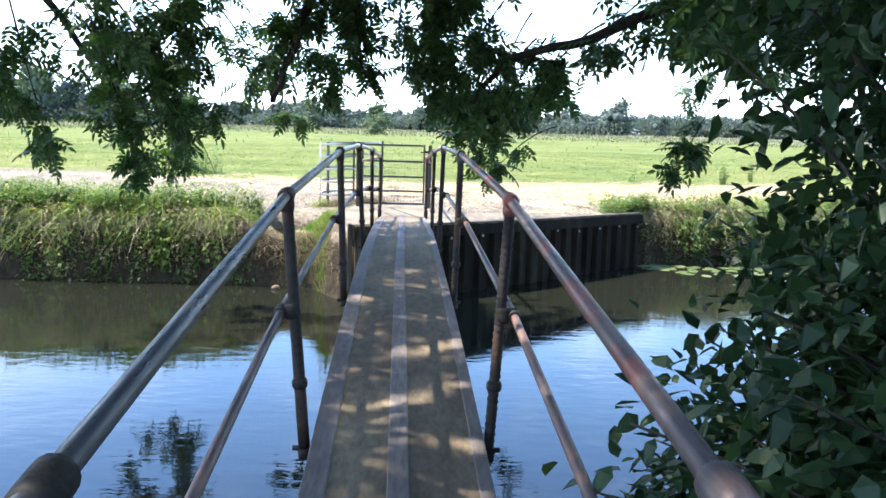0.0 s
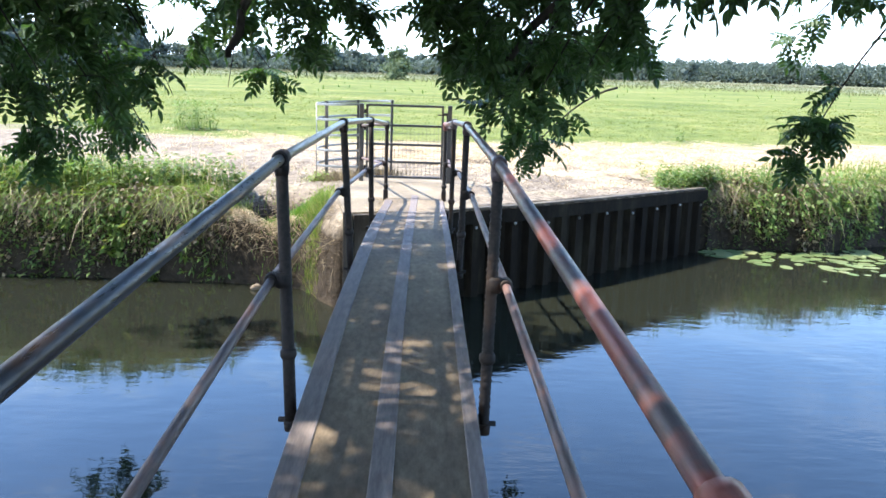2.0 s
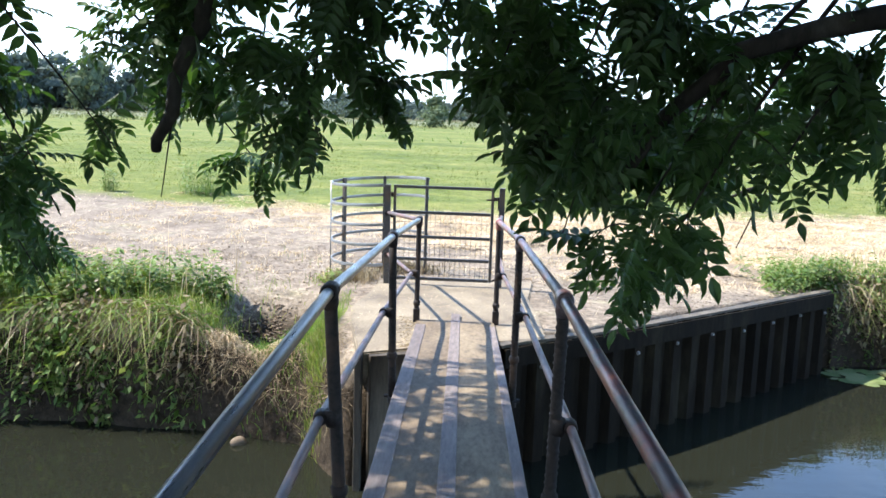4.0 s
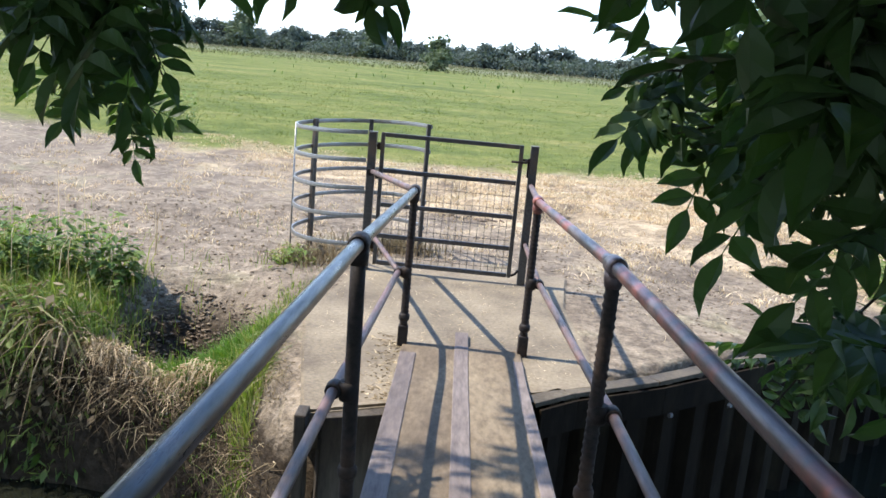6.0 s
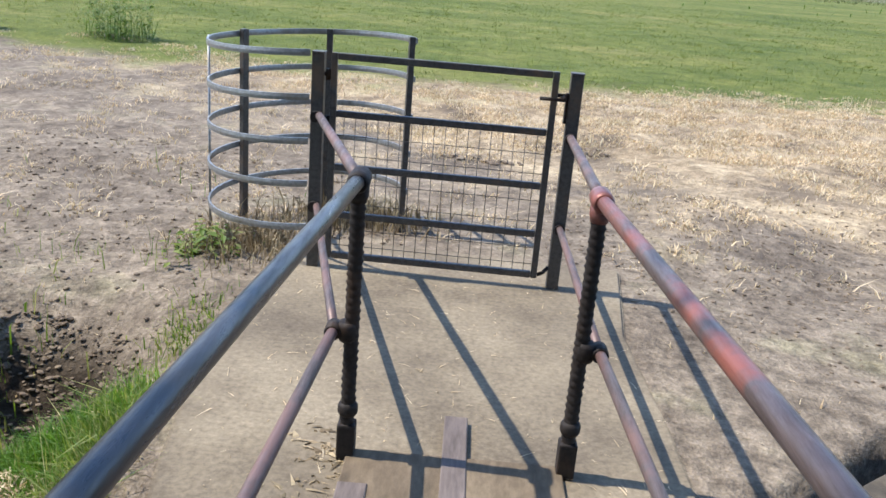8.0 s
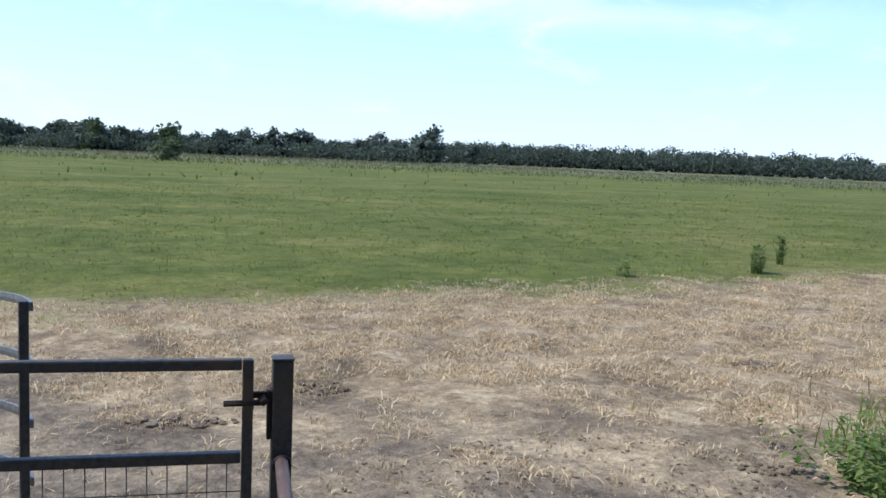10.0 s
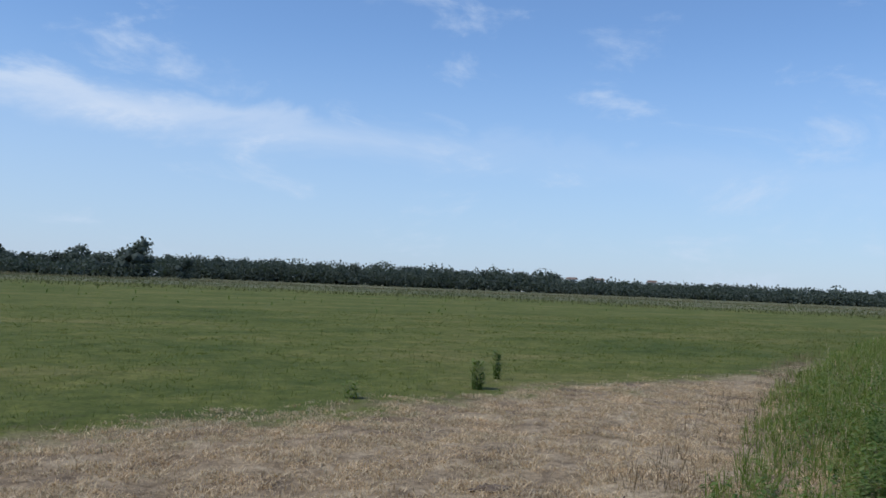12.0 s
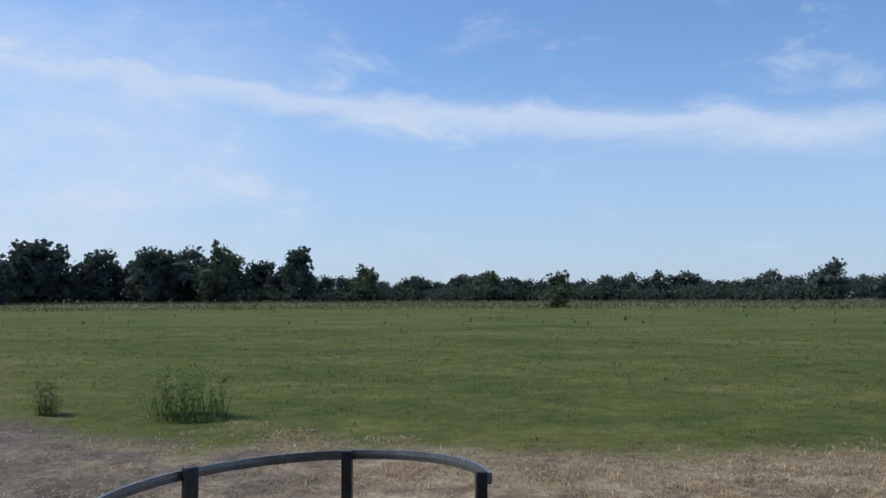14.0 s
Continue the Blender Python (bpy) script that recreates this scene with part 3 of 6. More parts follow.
# ---------------------------------------------------------------- sheet piling
def sheet_piling():
    root = tagged(new("sheet_pile_wall"), "dark rusty corrugated steel sheet piling along the river bank", "retaining wall")
    line_pts = [(0.37, -0.72), (0.60, -0.52), (1.2, -0.14), (2.0, 0.50), (2.9, 1.28), (3.85, 2.12), (4.85, 3.0)]
    tops = [-0.02, -0.02, -0.03, -0.045, -0.065, -0.085, -0.105]
    seg = [0.0]
    for a, b in zip(line_pts, line_pts[1:]):
        seg.append(seg[-1] + math.hypot(b[0] - a[0], b[1] - a[1]))
    total, n = seg[-1], 18
    w = total / n
    # one pile: a trapezoid fold, bottom far under water
    prof = [(0, 0), (0.18 * w, 0), (0.34 * w, -0.085), (0.68 * w, -0.085), (0.84 * w, 0), (w, 0)]
    bm = bmesh.new()
    z0, z1, th = -2.4, -0.01, 0.012
    rows = []
    for k, (px, py) in enumerate(prof):
        rows.append([bm.verts.new((px, py, z0)), bm.verts.new((px, py, z1)), bm.verts.new((px, py + th, z1)), bm.verts.new((px, py + th, z0))])
    for a, b in zip(rows, rows[1:]):
        for i, j in ((0, 1), (1, 2), (2, 3)):
            bm.faces.new((a[i], b[i], b[j], a[j]))
    bmesh.ops.recalc_face_normals(bm, faces=bm.faces)
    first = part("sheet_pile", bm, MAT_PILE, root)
    lift = bmesh.new()
    bmesh.ops.create_cone(lift, segments=8, radius1=0.022, radius2=0.014, depth=0.02, cap_ends=True, matrix=Matrix.Rotation(radians(90), 4, "X"))
    bolt = part("bolt", lift, MAT_HOOP, root)
    for i in range(n):
        s0, s1 = i * w, (i + 1) * w
        p0 = (np.interp(s0, seg, [p[0] for p in line_pts]), np.interp(s0, seg, [p[1] for p in line_pts]))
        p1 = (np.interp(s1, seg, [p[0] for p in line_pts]), np.interp(s1, seg, [p[1] for p in line_pts]))
        zt = float(np.interp(s0, seg, tops))
        a = math.degrees(math.atan2(p1[1] - p0[1], p1[0] - p0[0]))
        m = pose(p0[0], p0[1], zt - 0.01, 0, 0, a)
        if i == 0:
            first.matrix_basis = m
        else:
            shared("sheet_pile", first.data, root, m)
        if i % 2 == 1:
            mb = m @ pose(w * 0.5, -0.095, -0.215 - 0.02 * (i % 3), 0, 0, 0)
            if i == 1:
                bolt.matrix_basis = mb
            else:
                shared("bolt", bolt.data, root, mb)
    bm = bmesh.new()
    for (a, b, ta, tb) in zip(line_pts, line_pts[1:], tops, tops[1:]):
        bm_bar(bm, (a[0], a[1] - 0.03, ta + 0.005), (b[0], b[1] - 0.03, tb + 0.005), 0.11, 0.03, 0.006)
    face = bmesh.new()
    for (a, b, ta, tb) in zip(line_pts, line_pts[1:], tops, tops[1:]):
        bm_bar(face, (a[0] + 0.066, a[1] - 0.079, ta - 0.105), (b[0] + 0.066, b[1] - 0.079, tb - 0.105), 0.02, 0.18, 0.004)
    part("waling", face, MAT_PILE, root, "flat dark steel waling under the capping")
    part("capping_beam", bm, MAT_CAP, root, "weathered steel capping along the top")
    return root


sheet_piling()


# ---------------------------------------------------------------- footbridge
def footbridge():
    root = tagged(new("footbridge"), "narrow arched footbridge with gritted deck and tubular steel handrails", "footbridge")
    ys = list(np.arange(-14.6, -0.02, 0.2)) + [0.02]

    def ribbon(name, x0, x1, lift, thick, mat, y_to=0.02, ys=ys, label=""):
        bm = bmesh.new()
        rows = []
        use = [y for y in ys if y <= y_to] + ([y_to] if y_to > ys[-1] else [])
        for y in use:
            z = deck_z(y) + lift
            o = float(np.interp(y, (-12, -7), (0.008, -0.022)))
            rows.append([bm.verts.new((x + o, y, z + h)) for x, h in ((x0, -thick), (x0, -0.004), (x0 + 0.004, 0), (x1 - 0.004, 0), (x1, -0.004), (x1, -thick))])
        for a, b in zip(rows, rows[1:]):
            for i in range(6):
                j = (i + 1) % 6
                bm.faces.new((a[i], a[j], b[j], b[i]))
        bm.faces.new(rows[0])
        bm.faces.new(rows[-1][::-1])
        bmesh.ops.recalc_face_normals(bm, faces=bm.faces)
        return part(name, bm, mat, root, label)

    ribbon("deck_board", -0.385, -0.006, 0.0, 0.05, MAT_DECK, 0.02, ys, "gritted tan deck board, dark with shade")
    ribbon("deck_board", 0.006, 0.385, 0.0, 0.05, MAT_DECK)
    ribbon("cover_strip", -0.045, 0.045, 0.007, 0.006, MAT_STRIP, 0.3, ys, "grey strip over the joint of the boards")
    ribbon("edge_strip", -0.387, -0.285, 0.007, 0.006, MAT_STRIP, -0.05, ys, "pale grey edge strip")
    ribbon("edge_strip", 0.325, 0.387, 0.007, 0.006, MAT_STRIP, -0.05)
    for x in (-0.33, 0.33):
        ribbon("beam", x - 0.045, x + 0.045, -0.052, 0.16, MAT_BEAM, -0.7)
    for y in np.arange(-14.0, -1.0, 1.45):
        bm = bmesh.new()
        bm_box(bm, -0.285, 0.285, y - 0.04, y + 0.04, deck_z(y) - 0.15, deck_z(y) - 0.06)
        part("cross_beam", bm, MAT_BEAM, root)

    # posts: y, then the offset at foot and rail, west and east
    posts = [(-13.55, {-1: (0.42, 0.475), 1: (0.43, 0.47)}), (-10.72, {-1: (0.43, 0.53), 1: (0.42, 0.495)}), (-7.89, {-1: (0.45, 0.50), 1: (0.41, 0.44)}),
             (-4.98, {-1: (0.445, 0.51), 1: (0.405, 0.43)}), (-2.535, {-1: (0.44, 0.456), 1: (0.40, 0.41)}), (0.0, {-1: (0.41, 0.406), 1: (0.372, 0.372)})]
    rail_h = [1.025, 1.063, 1.06, 1.045, 1.035, 1.025]
    heads = {-1: [], 1: []}
    for i, ((y, offs), h) in enumerate(zip(posts, rail_h)):
        zd = deck_z(y) if i < 5 else 0.0
        for sx in (-1, 1):
            xf, xr = offs[sx]
            foot = (sx * xf, y - (0.10 if 0 < i < 3 else 0.0), zd - (0.12 if i < 5 else 0.012))
            head = Vector((sx * xr, y, zd + h - 0.005))
            wound = sx > 0 or i in (5,)
            bm = bmesh.new()
            if wound:
                bm_tube(bm, line(foot, head, 110), 0.026, 14, 0.005, 0.03)
            else:
                bm_tube(bm, line(foot, head, 6), 0.027, 14)
            post = part("post", bm, MAT_POST, root, "dark rusty post with wound ridges" if wound else "dark rusty tubular post")
            heads[sx].append(head)
            axis = (Vector(foot) - head).normalized()
            # tee collar round the handrail
            bm = bmesh.new()
            d = Vector((0, 1, (0.0 if i == 5 else -0.0156 * (y + 6.5)))).normalized()
            pts = [head - d * 0.055, head - d * 0.045, head - d * 0.02, head + d * 0.02, head + d * 0.045, head + d * 0.055]
            bm_tube(bm, pts, [0.029, 0.036, 0.037, 0.037, 0.036, 0.029], 14)
            bm_tube(bm, [head, head + axis * 0.05, head + axis * 0.075], [0.034, 0.034, 0.028], 14)
            part("collar", bm, MAT_POST if sx < 0 else MAT_RAIL_RIGHT, post)
            # clamp for the middle rail, on the outer side
            mid = head + axis * 0.53 + Vector((sx * 0.012, 0, 0))
            bm = bmesh.new()
            bm_tube(bm, [mid - axis * 0.035, mid - axis * 0.02, mid + axis * 0.02, mid + axis * 0.035], [0.03, 0.036, 0.036, 0.03], 14)
            o = mid + Vector((sx * 0.05, 0, 0))
            bm_tube(bm, [o - d * 0.035, o - d * 0.028, o + d * 0.028, o + d * 0.035], [0.025, 0.03, 0.03, 0.025], 12)
            part("rail_clamp", bm, MAT_POST, post)
            # lower ring and foot
            low = head + axis * (h - 0.20)
            bm = bmesh.new()
            bm_tube(bm, [low - axis * 0.025, low - axis * 0.012, low + axis * 0.012, low + axis * 0.025], [0.029, 0.036, 0.036, 0.029], 14)
            part("ring", bm, MAT_POST, post)
            bm = bmesh.new()
            if i < 5:
                bm_tube(bm, [Vector(foot) - axis * 0.02, Vector(foot) + axis * 0.03], [0.034, 0.030], 12)
                bm_tube(bm, [Vector(foot) + Vector((-sx * 0.05, 0, 0.02)), Vector(foot) + Vector((sx * 0.055, 0, 0.02))], 0.013, 8)
            else:
                bm_box(bm, sx * xf - 0.032, sx * xf + 0.032, y - 0.032, y + 0.032, 0.0, 0.14, 0.008)
            part("foot", bm, MAT_POST, post)

    gate_end = {-1: (Vector((-0.875, 1.93, 0.86)), Vector((-0.875, 1.93, 0.36))), 1: (Vector((0.475, 1.88, 0.86)), Vector((0.475, 1.88, 0.36)))}
    for sx in (-1, 1):
        hs = heads[sx]
        pts = [Vector((hs[0].x, -14.7, deck_z(-14.7) + 1.06))]
        for a, b in zip(hs, hs[1:]):
            pts += line(a, b, 6)[:-1]
        pts.append(hs[-1])
        # smooth the arch a little between posts
        bm = bmesh.new()
        bm_tube(bm, pts, 0.0235, 16)
        part("handrail", bm, MAT_RAIL_LEFT if sx < 0 else MAT_RAIL_RIGHT, root, "worn blue-grey steel top rail" if sx < 0 else "pinkish rusted steel top rail")
        bm = bmesh.new()
        bm_tube(bm, line(hs[-1], gate_end[sx][0], 8), 0.021, 14)
        part("end_rail", bm, MAT_MIDRAIL, root)
        bm = bmesh.new()
        mids = []
        for k, hd in enumerate(hs):
            yf = posts[k]
            ax = (Vector((sx * yf[1][sx][0], yf[0] - (0.10 if 0 < k < 3 else 0), 0)) - Vector((hd.x, hd.y, 0))) / 1.15
            mids.append(Vector((hd.x + ax.x * 0.5 + sx * 0.062, hd.y + ax.y * 0.5, hd.z - 0.53)))
        pts = [mids[0] + Vector((0, -1.1, -0.1))]
        for a, b in zip(mids, mids[1:]):
            pts += line(a, b, 4)[:-1]
        pts.append(mids[-1])
        bm_tube(bm, pts, 0.019, 12)
        part("middle_rail", bm, MAT_MIDRAIL, root, "worn brown steel middle rail")
        bm = bmesh.new()
        bm_tube(bm, line(mids[-1], gate_end[sx][1], 6), 0.018, 12)
        part("end_rail", bm, MAT_MIDRAIL, root)
    return root


footbridge()

# timber and steel abutment under the landing
bm = bmesh.new()
bm_bar(bm, (-0.86, -1.24, -1.15), (-0.80, -1.24, -1.15), 0.14, 2.35, 0.01)
bm_bar(bm, (-0.75, -1.17, -1.12), (0.33, -0.76, -1.12), 0.10, 2.2, 0.01)
tagged(part("abutment", bm, MAT_TIMBER), "dark wet timber abutment carrying the bridge end", "abutment", kind="structure")


# ---------------------------------------------------------------- kissing gate
GATE_L, GATE_R = Vector((-0.80, 1.935, 0)), Vector((0.365, 1.885, 0))
POST_L, POST_R = Vector((-0.885, 1.945, 0)), Vector((0.475, 1.90, 0))


def gate_post(p, top, latch):
    root = tagged(new("gate_post"), "dark square steel gate post standing in the landing", "gate post", "gate posts")
    root.location = (p.x, p.y, 0)
    bm = bmesh.new()
    bm_box(bm, -0.033, 0.033, -0.033, 0.033, -0.2, top, 0.005)
    part("post", bm, MAT_GATE, root)
    bm = bmesh.new()
    bm_box(bm, -0.036, 0.036, -0.036, 0.036, top + 0.001, top + 0.008, 0.003)
    part("cap", bm, MAT_GATE, root)
    if latch:
        bm = bmesh.new()
        bm_bar(bm, (-0.10, 0, top - 0.115), (-0.034, 0, top - 0.115), 0.02, 0.02, 0.003)
        bm_bar(bm, (-0.10, 0, top - 0.11), (-0.10, 0, top - 0.165), 0.02, 0.02, 0.003)
        bm_box(bm, -0.048, -0.0335, -0.02, 0.02, top - 0.26, top - 0.10, 0.003)
        part("latch_keep", bm, MAT_POST, root, "rusty latch keep")
    else:
        for z in (0.22, top - 0.11, top - 0.36):
            bm = bmesh.new()
            bm_tube(bm, [(0.034, 0, z), (0.055, 0, z)], 0.011, 8)
            bm_tube(bm, [(0.052, 0, z - 0.03), (0.052, 0, z + 0.03)], 0.014, 8)
            part("hinge", bm, MAT_POST, root)
    for z in (0.86, 0.36):
        bm = bmesh.new()
        bm_tube(bm, [(0, -0.062, z - 0.004), (0, -0.032, z - 0.004)], 0.03, 12)
        part("rail_socket", bm, MAT_POST, root)
    return root


gate_post(POST_L, 1.19, False)
gate_post(POST_R, 1.19, True)


def swing_gate():
    root = tagged(new("gate"), "dull steel pedestrian gate with wire mesh, closed", "gate")
    z0, z1 = 0.075, 1.18
    up = [0.0, 0.215, 0.46, 0.725, 1.0]
    for p in (GATE_L, GATE_R):
        bm = bmesh.new()
        bm_bar(bm, (p.x, p.y, z0 - 0.018), (p.x, p.y, z1 + 0.018), 0.034, 0.034, 0.006)
        part("stile", bm, MAT_GATE, root)
    d = (GATE_R - GATE_L).normalized()
    for u in up:
        z = z0 + (z1 - z0) * u
        bm = bmesh.new()
        bm_bar(bm, GATE_L + d * 0.019 + Vector((0, 0, z)), GATE_R - d * 0.019 + Vector((0, 0, z)), 0.034, 0.036, 0.006)
        part("rail", bm, MAT_GATE, root)
    ztop = z0 + (z1 - z0) * up[3] + 0.0
    bm = bmesh.new()
    bm_tube(bm, [(0, 0, z0), (0, 0, ztop)], 0.0021, 5)
    wire = part("wire", bm, MAT_GATE, root)
    bm = bmesh.new()
    bm_tube(bm, [(0, 0, 0), GATE_R - GATE_L - d * 0.03], 0.0021, 5)
    cross = part("wire", bm, MAT_GATE, root)
    n = 19
    for k in range(1, n):
        p = GATE_L.lerp(GATE_R, k / n) + Vector((0, 0.012, 0))
        if k == 1:
            wire.location = p
        else:
            shared("wire", wire.data, root, Matrix.Translation(p))
    zs = [z0 + 0.055, z0 + 0.15, z0 + 0.30, z0 + 0.42, z0 + 0.57, z0 + 0.68]
    for k, z in enumerate(zs):
        p = GATE_L + d * 0.015 + Vector((0, 0.016, z))
        if k == 0:
            cross.location = p
        else:
            shared("wire", cross.data, root, Matrix.Translation(p))
    bm = bmesh.new()
    zl = z1 - 0.125
    bm_tube(bm, [GATE_R + Vector((-0.075, -0.01, zl)), GATE_R + Vector((0.055, -0.01, zl))], 0.010, 8)
    bm_tube(bm, [GATE_R + Vector((0.04, -0.01, zl)), GATE_R + Vector((0.06, -0.01, zl + 0.015))], 0.016, 8)
    part("latch", bm, MAT_POST, root, "rusty sliding latch")
    bm = bmesh.new()
    bm_tube(bm, [GATE_R + Vector((0.018, 0, z0)), GATE_R + Vector((0.05, 0, z0 + 0.015)), GATE_R + Vector((0.075, 0, z0 + 0.05))], 0.011, 8)
    part("spring_stop", bm, MAT_POST, root)
    return root


swing_gate()


def hoop_enclosure():
    root = tagged(new("hoop_enclosure"), "curved galvanised steel hoops of a kissing gate", "gate enclosure")
    c, rx, ry = Vector((-1.03, 2.62)), 0.62, 0.68
    a0 = math.atan2((POST_L.y - c.y) / ry, (POST_L.x - c.x) / rx)
    a1 = math.atan2((2.79 - c.y) / ry, (-0.431 - c.x) / rx)
    # from the hinge post round the meadow side to the end upright
    span = (a1 - a0) - 2 * math.pi if a1 > a0 else a1 - a0
    tops = [1.165, 0.93, 0.69, 0.45, 0.20]
    for z in tops:
        bm = bmesh.new()
        rows, n = [], 64
        lo = 0.045 / rx
        for k in range(n + 1):
            a = a0 - lo + (span + lo) * k / n
            tilt = 0.03 * math.cos(a) + 0.015
            ring = []
            for dr, dz in ((-0.006, -0.018), (0.006, -0.018), (0.008, 0.0), (0.006, 0.018), (-0.006, 0.018), (-0.008, 0.0)):
                ring.append(bm.verts.new((c.x + (rx + dr) * math.cos(a), c.y + (ry + dr) * math.sin(a), z + dz + tilt)))
            rows.append(ring)
        for p, q in zip(rows, rows[1:]):
            for k in range(6):
                f = bm.faces.new((p[k], p[(k + 1) % 6], q[(k + 1) % 6], q[k]))
        bm.faces.new(rows[0])
        bm.faces.new(rows[-1][::-1])
        bmesh.ops.recalc_face_normals(bm, faces=bm.faces)
        part("hoop", bm, MAT_HOOP, root)
    for deg, ht, w in ((150, 1.185, 0.05), (91.5, 1.2, 0.04), (14.6, 1.235, 0.05)):
        a = radians(deg)
        q = Vector((c.x + (rx - 0.028) * math.cos(a), c.y + (ry - 0.028) * math.sin(a), 0))
        bm = bmesh.new()
        bm_box(bm, -w / 2, w / 2, -0.018, 0.018, -0.25, ht, 0.004)
        up = part("upright", bm, MAT_GATE, root, "dark square steel upright")
        up.matrix_basis = pose(q.x, q.y, 0, 0, 0, math.degrees(a) + 90)
    a = math.pi * 1.02
    bm = bmesh.new()
    x, y = c.x + (rx + 0.014) * math.cos(a), c.y + (ry + 0.014) * math.sin(a)
    bm_tube(bm, [(x, y, -0.25), (x, y, 1.17)], 0.008, 8)
    part("rod", bm, MAT_HOOP, root, "thin bright steel rod")
    return root


hoop_enclosure()


# ---------------------------------------------------------------- grasses
def blades(name, xy, height, width, lean, mat, bend=0.5, base=None, droop=False):
    """Many blades, each two quads narrowing to a tip, as one mesh."""
    n = len(xy)
    x, y = xy[:, 0], xy[:, 1]
    z = ground_z(x, y) if base is None else base
    a = rng.uniform(0, 2 * np.pi, n)
    la = rng.uniform(0, 2 * np.pi, n)
    ln = np.abs(rng.normal(0, 1, n)) * lean * height
    side = np.stack([np.cos(a), np.sin(a), 0 * a], 1) * (width / 2)[:, None]
    ld = np.stack([np.cos(la), np.sin(la), 0 * la], 1) * ln[:, None]
    p0 = np.stack([x, y, z - 0.02], 1)
    p1 = p0 + ld * 0.3 + np.stack([0 * x, 0 * x, height * 0.55], 1)
    p2 = p0 + ld + np.stack([0 * x, 0 * x, height * (1 - bend * rng.uniform(0, 1, n)) if not droop else height * rng.uniform(-0.5, 0.6, n)], 1)
    v = np.stack([p0 - side, p0 + side, p1 + side * 0.8, p1 - side * 0.8, p2], 1).reshape(-1, 3)
    b = np.arange(n)[:, None] * 5
    f = np.concatenate([b + np.array([[0, 1, 2]]), b + np.array([[0, 2, 3]]), b + np.array([[3, 2, 4]])], 0)
    return array_mesh(name, v, f, mat)


def scatter(n, x0, x1, y0, y1, keep):
    x, y = rng.uniform(x0, x1, n), rng.uniform(y0, y1, n)
    k = rng.uniform(0, 1, n) < keep(x, y)
    return np.stack([x[k], y[k]], 1)


def clumped(x, y, s, seed):
    return np.clip(0.5 + 0.9 * wobble(x, y, s, seed), 0, 1)


def off_slab(x, y):
    return ~((x > -1.2) & (x < 1.0) & (y > -1.4) & (y < 2.6))


# tall growth on the bank by the bridge's west side
def west_bank(x, y):
    d = y - bank_y(x)
    return (x < -1.1) * (d > 0.12 + 0.25 * wobble(x, y, 0.6, 3.3)) * (d < 1.5 + 0.5 * wobble(x, y, 1.0, 0.4) + 0.25 * np.clip(-x - 3, 0, 6)) * (0.25 + clumped(x, y, 0.45, 1.0)) * np.where(x > -2.55, 0.05, 1.0)


xy = scatter(50000, -18, -1.0, -1.2, 5.0, west_bank)
h = (0.2 + 0.42 * rng.uniform(0, 1, len(xy)) ** 1.5) * np.clip(0.55 + 0.18 * (-xy[:, 0] - 1.5), 0.45, 1.1)
tagged(new("bank_grass", blades("bank_grass", xy, h, rng.uniform(0.006, 0.014, len(xy)), 0.35, MAT_TALL)), "tall green and straw grass on the river bank", "grass", kind="stuff")


def seed_stalks(x, y):
    d = y - bank_y(x)
    return (x < -2.6) * (d > 0.2) * (d < 2.2) * clumped(x, y, 0.8, 2.0)


xy = scatter(1700, -18, -2.5, -0.5, 5.0, seed_stalks)
tagged(new("seed_grass", blades("seed_grass", xy, rng.uniform(0.4, 0.85, len(xy)), rng.uniform(0.005, 0.010, len(xy)), 0.25, MAT_DRY)), "pale seeding grass stalks above the bank", "grass", kind="stuff")


# matted dead grass hanging down to the water
def hanging(x, y):
    d = y - bank_y(x)
    return (x < -0.95) * (d > -0.05) * (d < 0.75) * np.where((x > -2.6), 0.35, 0.12) * (0.2 + clumped(x, y, 0.3, 3.0))


xy = scatter(350, -14, -0.9, -1.4, 2.5, hanging)
h = rng.uniform(0.18, 0.42, len(xy))
tagged(new("dead_grass", blades("dead_grass", xy, h, rng.uniform(0.005, 0.013, len(xy)), 0.9, MAT_DEAD, droop=True)), "matted dead straw hanging over the eroded bank", "grass", kind="stuff")


def leaf_blades(name, xy, hmin, hmax, mat, per=14, size=0.05):
    """Leafy weeds: a stalk's worth of small pointed leaves spread up its height."""
    n = len(xy)
    x, y = np.repeat(xy[:, 0], per), np.repeat(xy[:, 1], per)
    hh = np.repeat(rng.uniform(hmin, hmax, n), per)
    z = np.repeat(ground_z(xy[:, 0], xy[:, 1]), per) + hh * rng.uniform(0.1, 1, n * per)
    a = rng.uniform(0, 2 * np.pi, n * per)
    L = size * rng.uniform(0.6, 1.5, n * per)
    dirv = np.stack([np.cos(a), np.sin(a), rng.uniform(-0.5, 0.35, n * per)], 1)
    side = np.stack([-np.sin(a), np.cos(a), rng.uniform(-0.3, 0.3, n * per)], 1)
    p = np.stack([x, y, z], 1) + dirv * 0.02
    m = p + dirv * (L * 0.45)[:, None]
    t = p + dirv * L[:, None] - np.array([0, 0, 1]) * (L * 0.2)[:, None]
    w = side * (L * 0.27)[:, None]
    v = np.stack([p, m + w, t, m - w], 1).reshape(-1, 3)
    f = np.arange(n * per)[:, None] * 4 + np.array([[0, 1, 2, 3]])
    return array_mesh(name, v, f, mat)


